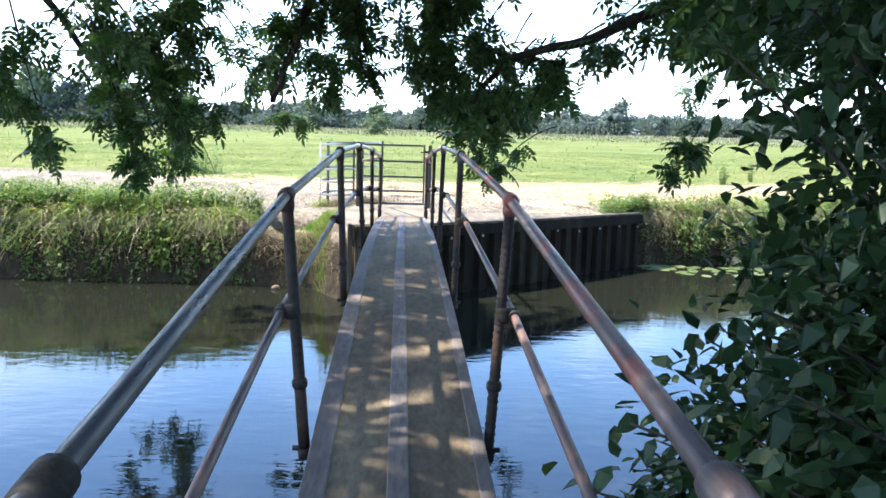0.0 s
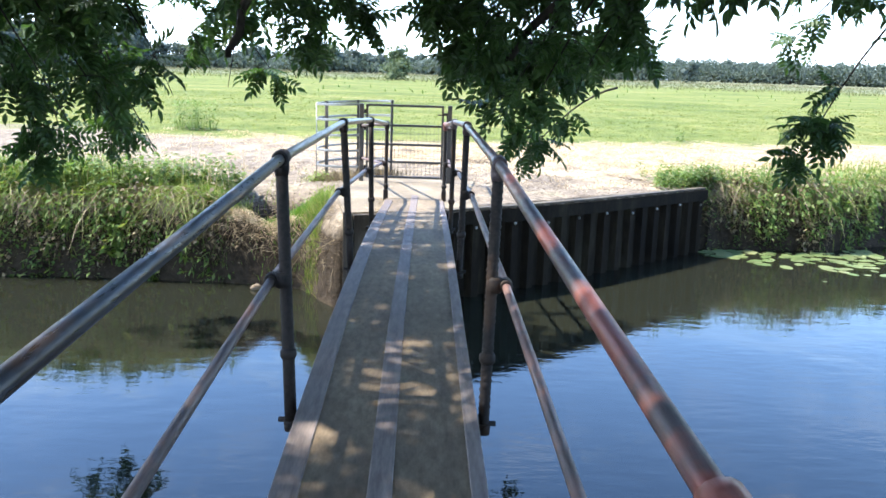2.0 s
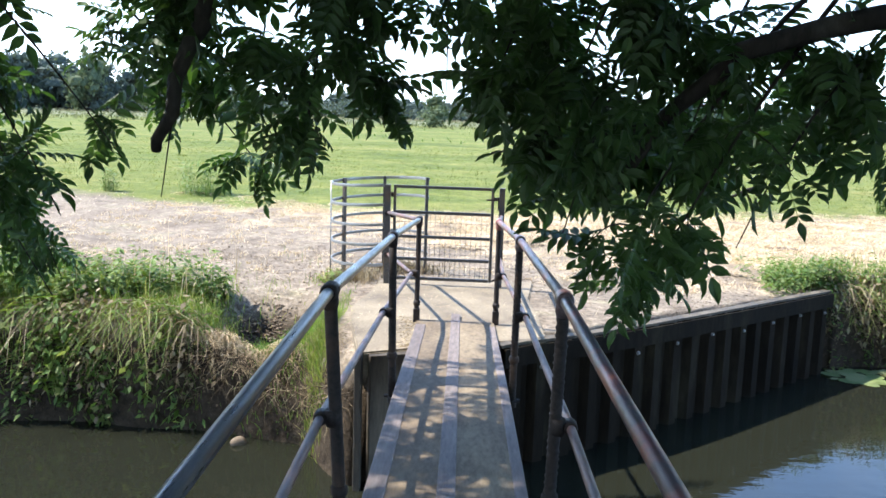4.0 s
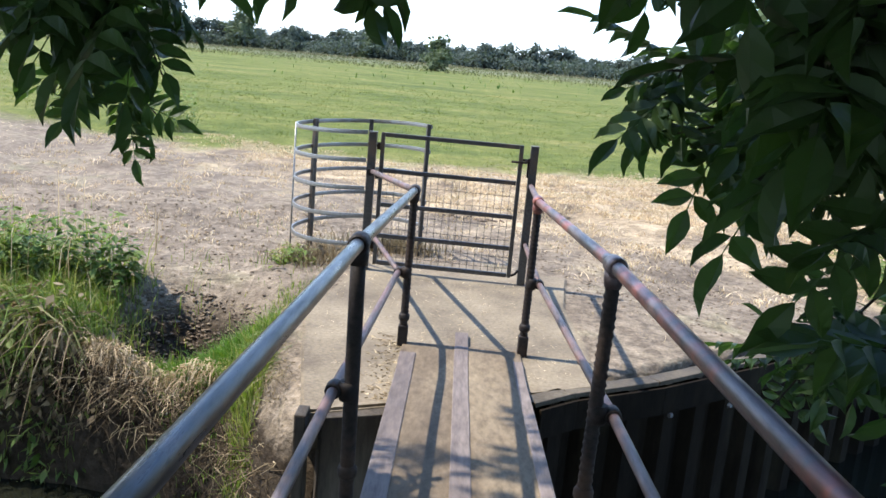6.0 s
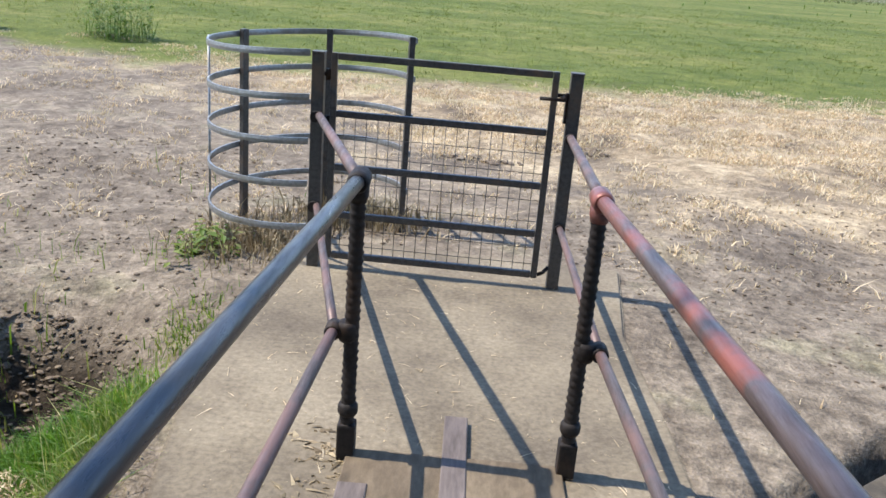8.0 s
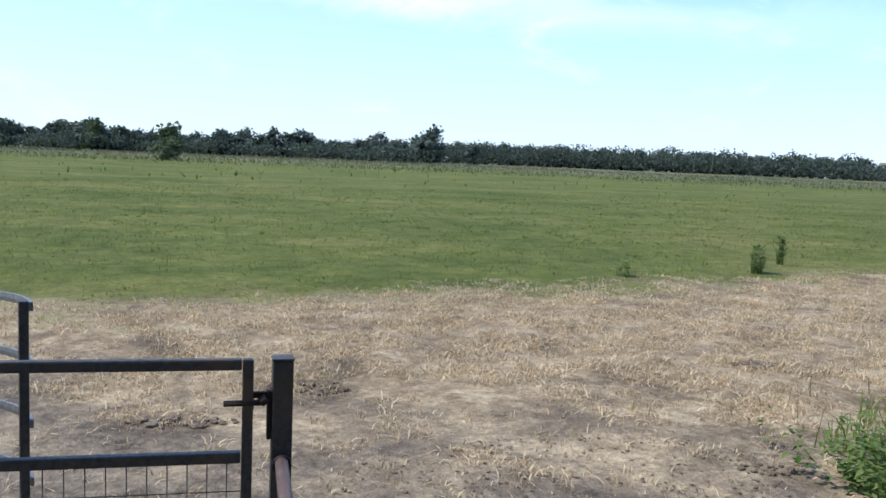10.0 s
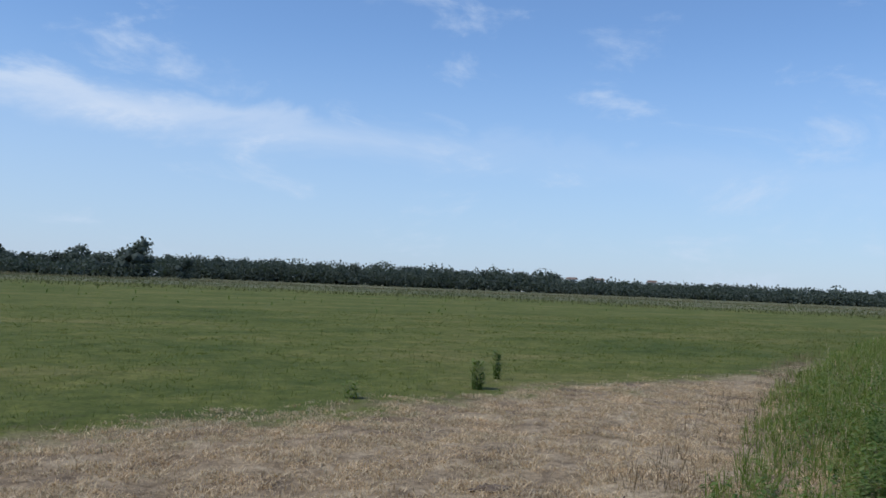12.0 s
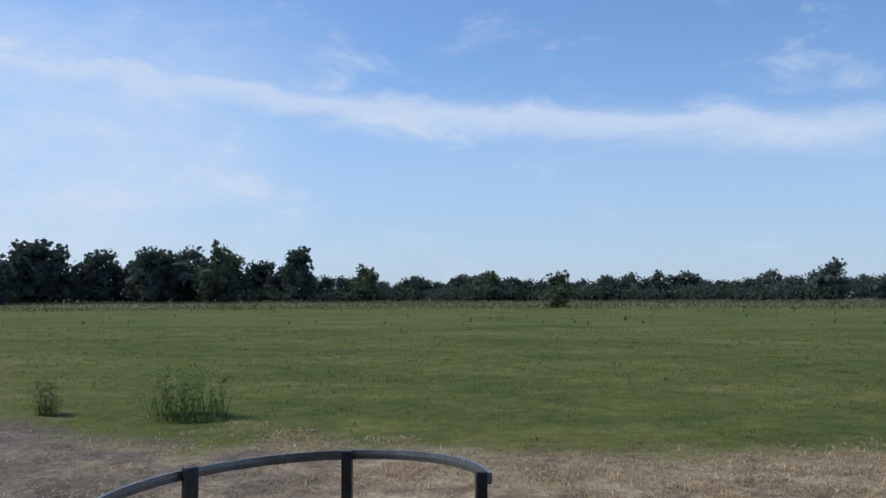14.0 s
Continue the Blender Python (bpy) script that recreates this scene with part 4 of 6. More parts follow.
# shaggy grass falling over the edge of the bank
def strands(name, cx, cy, sx, sy, n, length, mat, label, wide=1.0):
    """A shaggy heap of curved thin straws, one mesh."""
    x, y = rng.normal(cx, sx, n), rng.normal(cy, sy, n)
    ok = ground_z(x, y) > -0.62
    x, y = x[ok], y[ok]
    n, cx, cy = len(x), np.broadcast_to(cx, ok.shape)[ok], np.broadcast_to(cy, ok.shape)[ok]
    heap = 0.16 * np.exp(-(((x - cx) / (1.3 * sx)) ** 2 + ((y - cy) / (1.3 * sy)) ** 2))
    p = np.stack([x, y, ground_z(x, y) + heap * rng.uniform(0.2, 1.1, n)], 1)
    a = rng.uniform(0, 2 * np.pi, n)
    L = length * rng.uniform(0.4, 1.2, n)
    d = np.stack([np.cos(a), np.sin(a) - 0.5, rng.uniform(0.0, 0.7, n)], 1)
    side = np.cross(d, rng.normal(0, 1, (n, 3)))
    side *= (wide * rng.uniform(0.0015, 0.004, n) / np.linalg.norm(side, axis=1))[:, None]
    rows = []
    for t in (0.0, 0.3, 0.65, 1.0):
        q = p + d * (L * t)[:, None] - np.stack([0 * x, 0 * x, 1.1 * L * t * t], 1)
        rows += [q - side * (1.1 - t), q + side * (1.1 - t)]
    v = np.stack(rows, 1).reshape(-1, 3)
    k = np.arange(n)[:, None] * 8
    f = np.concatenate([k + np.array([[0, 1, 3, 2]]), k + np.array([[2, 3, 5, 4]]), k + np.array([[4, 5, 7, 6]])], 0)
    tagged(new(name, array_mesh(name, v, f, mat)), label, "grass", kind="stuff")


for n, x0, x1, lo, hi, mat, label in ((4200, -11.0, -2.75, 0.12, 0.9, MAT_TALL, "shaggy green grass falling over the river bank"),
                                      (1500, -11.0, -2.6, 0.1, 0.5, MAT_DEAD, "dead straw among the green bank grass"),
                                      (4500, 4.75, 14.0, 0.0, 0.8, MAT_TALL, "shaggy green grass falling over the river bank"),
                                      (1600, 4.9, 12.0, 0.05, 0.6, MAT_DEAD, "dead straw among the green bank grass")):
    ex = rng.uniform(x0, x1, n)
    strands("bank_tufts", ex, bank_y(ex) + rng.uniform(lo, hi, n), 0.05, 0.05, n, 0.3, mat, label, 1.6)


for n, x0, x1, mat in ((2600, -12.0, -2.7, MAT_TALL), (1000, -12.0, -2.6, MAT_DEAD), (1500, 5.2, 14.0, MAT_TALL), (500, 4.95, 9.0, MAT_DEAD)):
    ex = rng.uniform(x0, x1, n)
    keep = clumped(ex, 0 * ex, 0.5, 17.0) > rng.uniform(0.1, 0.9, n)
    ex = ex[keep]
    strands("bank_fringe", ex, bank_y(ex) + rng.uniform(0.14, 0.34, len(ex)), 0.03, 0.03, len(ex), 0.55, mat, "long grass leaning out over the water", 2.0)


def nettle_patch(x, y):
    d = y - bank_y(x)
    return (x < -2.5) * (d > -0.3) * (d < 1.3) * (clumped(x, y, 0.7, 5.0) > 0.36)


xy = scatter(9000, -14, -2.6, -0.6, 4.0, nettle_patch)
tagged(new("nettles", leaf_blades("nettles", xy, 0.2, 0.55, MAT_NETTLE, 16, 0.075)), "bright green nettles and weeds on the bank", "weeds", kind="stuff")


def overhang(name, clumps, x0, x1, out, mat, size, label):
    """Leafy weeds that lean out from the bank's rim and trail towards the water, in separate clumps."""
    P, D = [], []
    for _ in range(clumps):
        cx = rng.uniform(x0, x1)
        top, drop, w = rng.uniform(-0.35, 0.22), rng.uniform(0.25, 1.1), rng.uniform(0.06, 0.2)
        m = int(40 + 150 * drop)
        t = rng.uniform(0, 1, m) ** 0.8
        x = cx + rng.normal(0, w, m) * (1 - 0.45 * t)
        y = bank_y(x) + 0.24 - out * np.sin(2.2 * t) + rng.normal(0, 0.06, m)
        P.append(np.stack([x, y, np.maximum(top - drop * t + rng.normal(0, 0.05, m), WATER_Z + 0.03)], 1))
        D.append(np.stack([rng.normal(0, 0.7, m), rng.normal(-0.6, 0.5, m), rng.normal(-0.55, 0.4, m)], 1))
    P, D = np.concatenate(P), np.concatenate(D)
    n = len(P)
    d = D / np.linalg.norm(D, axis=1)[:, None]
    sd = np.cross(d, rng.normal(0, 0.5, (n, 3)) + np.array([0, 0.4, 1.0]))
    sd /= np.linalg.norm(sd, axis=1)[:, None]
    L = size * rng.uniform(0.4, 1.8, (n, 1))
    w = L * rng.uniform(0.06, 0.3, (n, 1))
    v = np.stack([P, P + d * L * 0.4 + sd * w, P + d * L, P + d * L * 0.4 - sd * w], 1).reshape(-1, 3)
    tagged(new(name, array_mesh(name, v, np.arange(n)[:, None] * 4 + np.array([[0, 1, 2, 3]]), mat)), label, "weeds", kind="stuff")


overhang("trailing_weeds", 60, -13.0, -2.75, 0.22, MAT_NETTLE, 0.075, "green leafy weeds trailing down the dark river bank")
overhang("trailing_weeds", 55, -13.0, -2.6, 0.18, MAT_DEAD, 0.06, "withered brown weeds trailing down the river bank")
overhang("trailing_weeds", 70, 5.9, 15.0, 0.35, MAT_NETTLE, 0.07, "green leafy weeds trailing into the water past the piling")
overhang("trailing_weeds", 12, 4.95, 7.5, 0.14, MAT_DEAD, 0.07, "withered stems hanging beside the end of the piling")


# tuft of green in front of the landing and sparse short grass on the soil
def soil_tufts(x, y):
    d = y - bank_y(x)
    return off_slab(x, y) * (d > 0.35) * (0.05 + 0.9 * (clumped(x, y, 0.5, 6.0) > 0.72)) * np.exp(-((y - 0.2) / 2.0) ** 2) * (x < -0.9)


xy = scatter(9000, -9, -0.9, -1.0, 4.5, soil_tufts)
tagged(new("soil_grass", blades("soil_grass", xy, rng.uniform(0.06, 0.20, len(xy)), rng.uniform(0.004, 0.008, len(xy)), 0.4, MAT_TALL)), "short green tufts on trodden soil", "grass", kind="stuff")


# dry straw in front of the gate
def dry_ground(x, y):
    d = y - bank_y(x)
    s = np.clip((y - 4.5 + (x - 0.6) * 0.38 + np.minimum(x - 0.6, 0) * 0.55) * 0.3 + wobble(x, y, 0.8, 7.0) * 0.8, 0.14, 1)
    e = np.clip(1 - (y - 9.2 - 0.2 * np.abs(x + 1)) * 0.55 - wobble(x, y, 2.0, 8.0) * 0.7, 0, 1)
    return off_slab(x, y) * (d > 0.5) * s * e * (0.12 + 0.88 * smoothstep((clumped(x, y, 0.33, 9.0) - 0.25) / 0.4))


xy = scatter(220000, -12, 24, 0.0, 15.5, dry_ground)
far = np.hypot(xy[:, 0], xy[:, 1])
tagged(new("dry_grass", blades("dry_grass", xy, rng.uniform(0.02, 0.07, len(xy)), rng.uniform(0.005, 0.010, len(xy)) * (1 + 0.05 * far), 1.3, MAT_DRY)),
       "short sun-bleached dry grass beyond the gate", "grass", kind="stuff")


# bright tussocks that stand out of the dry ground
xy = scatter(38000, -7, 17, 2.2, 13.0, lambda x, y: dry_ground(x, y))
k = 10
xy = np.repeat(xy, k, axis=0) + rng.normal(0, 0.06, (len(xy) * k, 2))
xy = xy[off_slab(xy[:, 0], xy[:, 1])]
tagged(new("dry_tussocks", blades("dry_tussocks", xy, rng.uniform(0.03, 0.095, len(xy)), rng.uniform(0.008, 0.016, len(xy)), 1.1, MAT_DRY)), "bleached tussocks of dry grass", "grass", kind="stuff")


xy = scatter(60000, -2.5, 7.0, 2.2, 7.0, lambda x, y: off_slab(x, y) * (y - bank_y(x) > 0.6) * (0.25 + 0.75 * clumped(x, y, 0.22, 18.0)) * 0.75)
tagged(new("straw_chaff", blades("straw_chaff", xy, rng.uniform(0.01, 0.035, len(xy)), rng.uniform(0.006, 0.012, len(xy)), 2.0, MAT_CHAFF)), "trampled straw and chaff on the soil past the gate", "grass", kind="stuff")


def pasture(x, y):
    e = np.clip((y - 9.5 - 0.2 * np.abs(x + 1)) * 0.3 + wobble(x, y, 2.0, 8.0) * 0.5, 0, 1)
    d = y - bank_y(x)
    return (d > 1.0) * e * (0.2 + 0.8 * clumped(x, y, 0.7, 10.0)) * np.clip(18 / np.maximum(y, 1), 0, 1)


xy = scatter(190000, -40, 60, 8.5, 50, pasture)
far = np.hypot(xy[:, 0], xy[:, 1])
tagged(new("pasture_grass", blades("pasture_grass", xy, rng.uniform(0.04, 0.13, len(xy)), rng.uniform(0.006, 0.012, len(xy)) * (0.6 + 0.035 * far), 0.8, MAT_FIELD)),
       "grazed green pasture grass", "grass", kind="stuff")


# tufts that give the grazed field its uneven grain
xy = scatter(21000, -26, 42, 9.0, 42, lambda x, y: pasture(x, y) * (0.15 + 0.85 * clumped(x, y, 1.3, 15.0)))
k = 9
size = np.repeat(rng.uniform(0.4, 1.1, len(xy)), k)
xy = np.repeat(xy, k, axis=0) + rng.normal(0, 0.06, (len(xy) * k, 2))
far = np.hypot(xy[:, 0], xy[:, 1])
tagged(new("pasture_tufts", blades("pasture_tufts", xy, size * rng.uniform(0.035, 0.09, len(xy)), rng.uniform(0.010, 0.018, len(xy)) * (0.7 + 0.02 * far), 1.1, MAT_FIELD)),
       "coarse uneven tufts in the grazed pasture", "grass", kind="stuff")


# tall grass on the east bank beyond the piling
def east_bank(x, y):
    d = y - bank_y(x)
    lim = 1.65 + 0.09 * np.clip(x - 5, 0, 12) + 0.4 * wobble(x, y, 0.9, 11.0)
    return (x > 4.3) * (d > -0.42) * (d < lim) * (0.35 + clumped(x, y, 0.5, 12.0)) * np.clip(14 / np.maximum(x, 1), 0, 1)


xy = scatter(260000, 4.5, 46, 2.5, 26, east_bank)
h = (0.16 + 0.36 * rng.uniform(0, 1, len(xy)) ** 1.6) * np.clip(0.75 + 0.03 * (xy[:, 0] - 5), 0.75, 1)
tagged(new("bank_grass", blades("bank_grass", xy, h, rng.uniform(0.007, 0.014, len(xy)) * (1 + 0.02 * xy[:, 0]), 0.75, MAT_TALL)), "dense tall grass along the river past the steel piling", "grass", kind="stuff")
xy = scatter(3200, 4.5, 40, 2.6, 26, lambda x, y: east_bank(x, y) * (y - bank_y(x) > 0.4))
tagged(new("seed_grass", blades("seed_grass", xy, rng.uniform(0.35, 0.75, len(xy)), rng.uniform(0.005, 0.009, len(xy)), 0.35, MAT_DRY)), "dry seed stalks in the tall bank grass", "grass", kind="stuff")
xy = scatter(3500, 4.5, 12, 2.6, 7, lambda x, y: (x > 4.6) * (np.abs(y - bank_y(x) - 0.1) < 0.45) * 0.7)
tagged(new("dead_grass", blades("dead_grass", xy, rng.uniform(0.15, 0.4, len(xy)), rng.uniform(0.005, 0.012, len(xy)), 0.9, MAT_DEAD, droop=True)), "brown dead grass hanging at the water's edge", "grass", kind="stuff")
xy = scatter(26000, 4.5, 30, 3.0, 20, lambda x, y: (y - bank_y(x) > 1.1) * (y - bank_y(x) < 2.9 + 0.1 * np.clip(x - 5, 0, 12)) * (x > 4.6) * (0.1 + 0.9 * (clumped(x, y, 0.8, 14.0) > 0.55)))
tagged(new("dock_weeds", blades("dock_weeds", xy, rng.uniform(0.08, 0.32, len(xy)), rng.uniform(0.006, 0.012, len(xy)), 0.6, MAT_DEAD)), "brown dry weeds between straw and tall grass", "weeds", kind="stuff")
xy = scatter(11000, 4.6, 15, 2.4, 8, lambda x, y: (x > 4.7) * (y - bank_y(x) > -0.25) * (y - bank_y(x) < 0.55) * (clumped(x, y, 0.6, 13.0) > 0.3))
tagged(new("nettles", leaf_blades("nettles", xy, 0.2, 0.5, MAT_NETTLE, 14, 0.06)), "green waterside weeds", "weeds", kind="stuff")

xy = scatter(4500, 6.0, 26, 3.0, 14, lambda x, y: (y - bank_y(x) > 0.1) * (y - bank_y(x) < 1.5 + 0.05 * (x - 6)) * (0.2 + 0.8 * (clumped(x, y, 0.9, 21.0) > 0.42)))
tagged(new("nettles", leaf_blades("nettles", xy, 0.15, 0.5, MAT_NETTLE, 13, 0.065)), "dense green weeds among the tall grass of the bank", "weeds", kind="stuff")


xy = np.stack([rng.normal(4.75, 0.4, 420), rng.normal(3.3, 0.4, 420)], 1)
xy = xy[(xy[:, 1] - bank_y(xy[:, 0]) > 0.12) & (xy[:, 0] > 3.95)]
tagged(new("nettles", leaf_blades("nettles", xy, 0.1, 0.42, MAT_NETTLE, 12, 0.06)), "green leafy weeds behind the end of the steel piling", "weeds", kind="stuff")


# single weeds standing in the meadow
def weed(x, y, h, stems, spread, label):
    root = tagged(new("weed", None), label, "weed", "weeds in the meadow")
    zz = float(ground_z(x, y))
    root.location = (x, y, zz)
    a, r = rng.uniform(0, 2 * np.pi, stems), spread * np.sqrt(rng.uniform(0, 1, stems))
    xy = np.stack([r * np.cos(a), r * np.sin(a)], 1)
    st = new("stalk", blades("stalk", xy, h * rng.uniform(0.35, 1.0, stems), np.full(stems, 0.012), 0.4, MAT_NETTLE, base=np.zeros(stems)))
    st.parent = root
    tagged(st, kind="stuff")
    n = stems * 10
    k = rng.integers(0, stems, n)
    b = rng.uniform(0, 2 * np.pi, n)
    hz = h * rng.uniform(0.05, 0.9, n)
    c = np.stack([xy[k, 0], xy[k, 1], hz], 1)
    d = np.stack([np.cos(b), np.sin(b), rng.uniform(-0.2, 0.6, n)], 1)
    L = 0.09 * rng.uniform(0.6, 1.4, n)
    s = np.stack([-np.sin(b), np.cos(b), 0 * b], 1) * (L * 0.2)[:, None]
    v = np.stack([c, c + d * (L * 0.5)[:, None] + s, c + d * L[:, None], c + d * (L * 0.5)[:, None] - s], 1).reshape(-1, 3)
    lf = new("foliage", array_mesh("foliage", v, np.arange(n)[:, None] * 4 + np.array([[0, 1, 2, 3]]), MAT_NETTLE))
    lf.parent = root
    tagged(lf, kind="stuff")


weed(-6.3, 12.7, 0.85, 120, 0.6, "dense clump of dark thistles in the meadow edge")
weed(-8.6, 12.6, 0.6, 40, 0.22, "small thistle clump in the meadow edge")
weed(10.4, 13.4, 0.6, 40, 0.12, "thin dark weed standing in dry grass")
weed(11.8, 14.6, 0.65, 28, 0.1, "thin dark weed standing in dry grass")
weed(7.2, 12.6, 0.3, 10, 0.12, "low weed in dry grass")


# cow-trodden dark patches and soil clods
def clods(name, cx, cy, rx, ry, n, size, label):
    bm = bmesh.new()
    for _ in range(n):
        a, r = rng.uniform(0, 2 * np.pi), math.sqrt(rng.uniform(0, 1))
        x, y = cx + rx * r * math.cos(a), cy + ry * r * math.sin(a)
        s = size * rng.uniform(0.4, 1.3)
        m = Matrix.LocRotScale((x, y, float(ground_z(x, y)) + s * 0.12), Euler((rng.uniform(-.3, .3), rng.uniform(-.3, .3), rng.uniform(0, 6))), (s, s * rng.uniform(0.5, 1), s * 0.35))
        bmesh.ops.create_icosphere(bm, subdivisions=1, radius=0.5, matrix=m)
    tagged(part(name, bm, MAT_CLOD), label, "soil", kind="stuff")


clods("soil_clods", 5.55, 6.5, 0.24, 0.13, 60, 0.09, "dark dry clods on bleached grass")
clods("soil_clods", 1.06, 6.2, 0.36, 0.22, 70, 0.09, "dark dry clods behind the gate")
clods("soil_clods", 0.1, 5.3, 0.4, 0.12, 40, 0.08, "dark dry clods behind the gate")
clods("soil_clods", -2.1, 0.85, 0.6, 0.5, 900, 0.04, "crumbled earth in the eroded hollow of the bank")
clods("soil_clods", 3.8, 3.85, 0.2, 0.1, 40, 0.06, "dark dry clods on bleached grass")
clods("soil_crumbs", -3.0, 2.8, 2.6, 2.2, 1300, 0.035, "small crumbs on the trodden soil")
clods("soil_crumbs", 2.4, 2.8, 1.9, 1.8, 1000, 0.03, "small crumbs on the trodden soil")

# dry leaf litter where the deck meets the landing
xy = np.stack([rng.normal(-0.47, 0.07, 300), rng.uniform(-0.95, 0.2, 300)], 1)
xy = xy[xy[:, 0] < -0.40]
tagged(new("leaf_litter", blades("leaf_litter", xy, rng.uniform(0.005, 0.014, len(xy)), rng.uniform(0.012, 0.03, len(xy)), 3.0, MAT_CHAFF, base=np.full(len(xy), 0.018))),
       "dry brown leaf litter beside the deck", "litter", kind="stuff")

# straw bits blown onto the landing
xy = np.stack([rng.uniform(-1.0, 0.8, 420), rng.uniform(-0.5, 2.2, 420)], 1)
tagged(new("straw_bits", blades("straw_bits", xy, np.full(len(xy), 0.008), rng.uniform(0.003, 0.006, len(xy)), 5.0, MAT_DRY, base=np.full(len(xy), 0.022))), "bits of straw lying on the concrete landing", "litter", kind="stuff")

# plants growing inside the hoops
xy = np.stack([rng.normal(-1.35, 0.16, 900), rng.normal(2.35, 0.2, 900)], 1)
tagged(new("hoop_grass", blades("hoop_grass", xy, rng.uniform(0.06, 0.24, 900), rng.uniform(0.006, 0.012, 900), 0.7, MAT_DEAD)), "half-dry grass growing inside the gate's hoops", "grass", kind="stuff")
xy = np.stack([rng.normal(-0.75, 0.25, 700), rng.normal(2.95, 0.14, 700)], 1)
tagged(new("hoop_grass", blades("hoop_grass", xy, rng.uniform(0.1, 0.28, 700), rng.uniform(0.006, 0.012, 700), 0.6, MAT_DEAD)), "dry grass clump behind the gate", "grass", kind="stuff")


xy = np.stack([rng.normal(-1.6, 0.1, 22), rng.normal(2.15, 0.14, 22)], 1)
tagged(new("weeds", leaf_blades("weeds", xy, 0.04, 0.2, MAT_TALL, 12, 0.05)), "green weeds at the foot of the gate's hoops", "weeds", kind="stuff")


# straw mounds, bare roots and green tufts on the broken bank
for cx, cy, sx, sy, n, mat in ((-2.3, 0.08, 0.2, 0.09, 1000, MAT_DEAD), (-1.85, -0.02, 0.16, 0.09, 600, MAT_DEAD), (-1.45, -0.2, 0.18, 0.1, 300, MAT_DEAD), (-1.12, -0.6, 0.08, 0.14, 150, MAT_DEAD), (-2.25, 0.1, 0.2, 0.1, 900, MAT_DRY), (-1.8, 0.02, 0.16, 0.1, 600, MAT_DRY)):
    strands("straw_mound", cx, cy, sx, sy, n, 0.11, mat, "shaggy mound of dead pale straw hanging over the bank")


def roots(name, n, x0, x1, label):
    """Bare roots and dead stems that curl down the eroded face, each a thin bent tube."""
    bm = bmesh.new()
    for _ in range(n):
        x = rng.uniform(x0, x1)
        p = np.array([x, float(bank_y(x)) + rng.uniform(0.0, 0.2), rng.uniform(-0.75, -0.38)])
        d = np.array([rng.normal(0, 0.6), -rng.uniform(0.2, 0.9), rng.uniform(-0.4, 0.5)])
        pts, step = [], rng.uniform(0.03, 0.075)
        for k in range(7):
            pts.append(Vector(p))
            p = p + d * step
            d = d + rng.normal(0, 0.34, 3) + np.array([0, 0.06, -0.26])
            d /= np.linalg.norm(d)
        if min(q.z for q in pts) > WATER_Z - 0.1:
            bm_tube(bm, pts, list(np.linspace(rng.uniform(0.002, 0.005), 0.001, 7)), 4, cap=False)
    tagged(part(name, bm, MAT_ROOT), label, "roots", kind="stuff")


roots("bare_roots", 290, -2.75, -0.95, "tangle of bare roots and dead stems on the eroded bank")
roots("bare_roots", 90, 4.95, 6.2, "pale bare roots in the dark gap past the piling")
bm = bmesh.new()
bmesh.ops.create_icosphere(bm, subdivisions=3, radius=0.07, matrix=Matrix.LocRotScale((-2.1, -0.34, WATER_Z + 0.015), Euler((0.2, 0.1, 0.7)), (1.25, 0.9, 0.75)))
for q in bm.verts:
    q.co += Vector((float(wobble(q.co.x * 40, q.co.z * 40, 3.0, 1.0)), 0, float(wobble(q.co.y * 40, q.co.x * 40, 3.0, 2.0)))) * 0.012
for q in bm.faces:
    q.smooth = True
tagged(part("stone", bm, MAT_CLOD), "rounded grey-brown stone lying at the water's edge", "stone")

for cx, cy, sx, sy, n, h0, h1, mat in ((-1.65, 0.2, 0.24, 0.22, 3200, 0.05, 0.2, MAT_FRESH), (-1.3, 0.02, 0.1, 0.24, 1300, 0.08, 0.24, MAT_TALL), (-1.33, -0.4, 0.08, 0.2, 1300, 0.1, 0.28, MAT_TALL), (-3.2, 0.75, 0.4, 0.3, 2200, 0.1, 0.28, MAT_TALL), (-2.75, 0.35, 0.16, 0.3, 1200, 0.08, 0.26, MAT_NETTLE), (-1.35, 1.05, 0.12, 0.2, 380, 0.05, 0.14, MAT_TALL)):
    xy = np.stack([rng.normal(cx, sx, n), rng.normal(cy, sy, n)], 1)
    xy = xy[off_slab(xy[:, 0], xy[:, 1])]
    n = len(xy)
    tagged(new("green_tuft", blades("green_tuft", xy, rng.uniform(h0, h1, n), rng.uniform(0.004, 0.009, n), 0.6, mat)), "fresh green grass tuft on the trodden bank", "grass", kind="stuff")


# floating weed by the east bank
def pads():
    bm = bmesh.new()
    for _ in range(150):
        x = rng.uniform(4.9, 8.0)
        y = float(bank_y(x)) - 0.15 - abs(rng.normal(0, 0.8)) * np.clip((x - 4.6) * 0.6, 0.2, 1)
        s = rng.uniform(0.05, 0.16)
        m = Matrix.LocRotScale((x, y, WATER_Z + 0.006 + rng.uniform(0, 0.012)), Euler((rng.uniform(-.05, .05), rng.uniform(-.05, .05), rng.uniform(0, 6))), (s, s * 0.7, 1))
        bmesh.ops.create_circle(bm, cap_ends=True, segments=9, radius=1, matrix=m)
    tagged(part("floating_weed", bm, MAT_PAD), "pale green weed floating on the water", "water plants", kind="stuff")


pads()


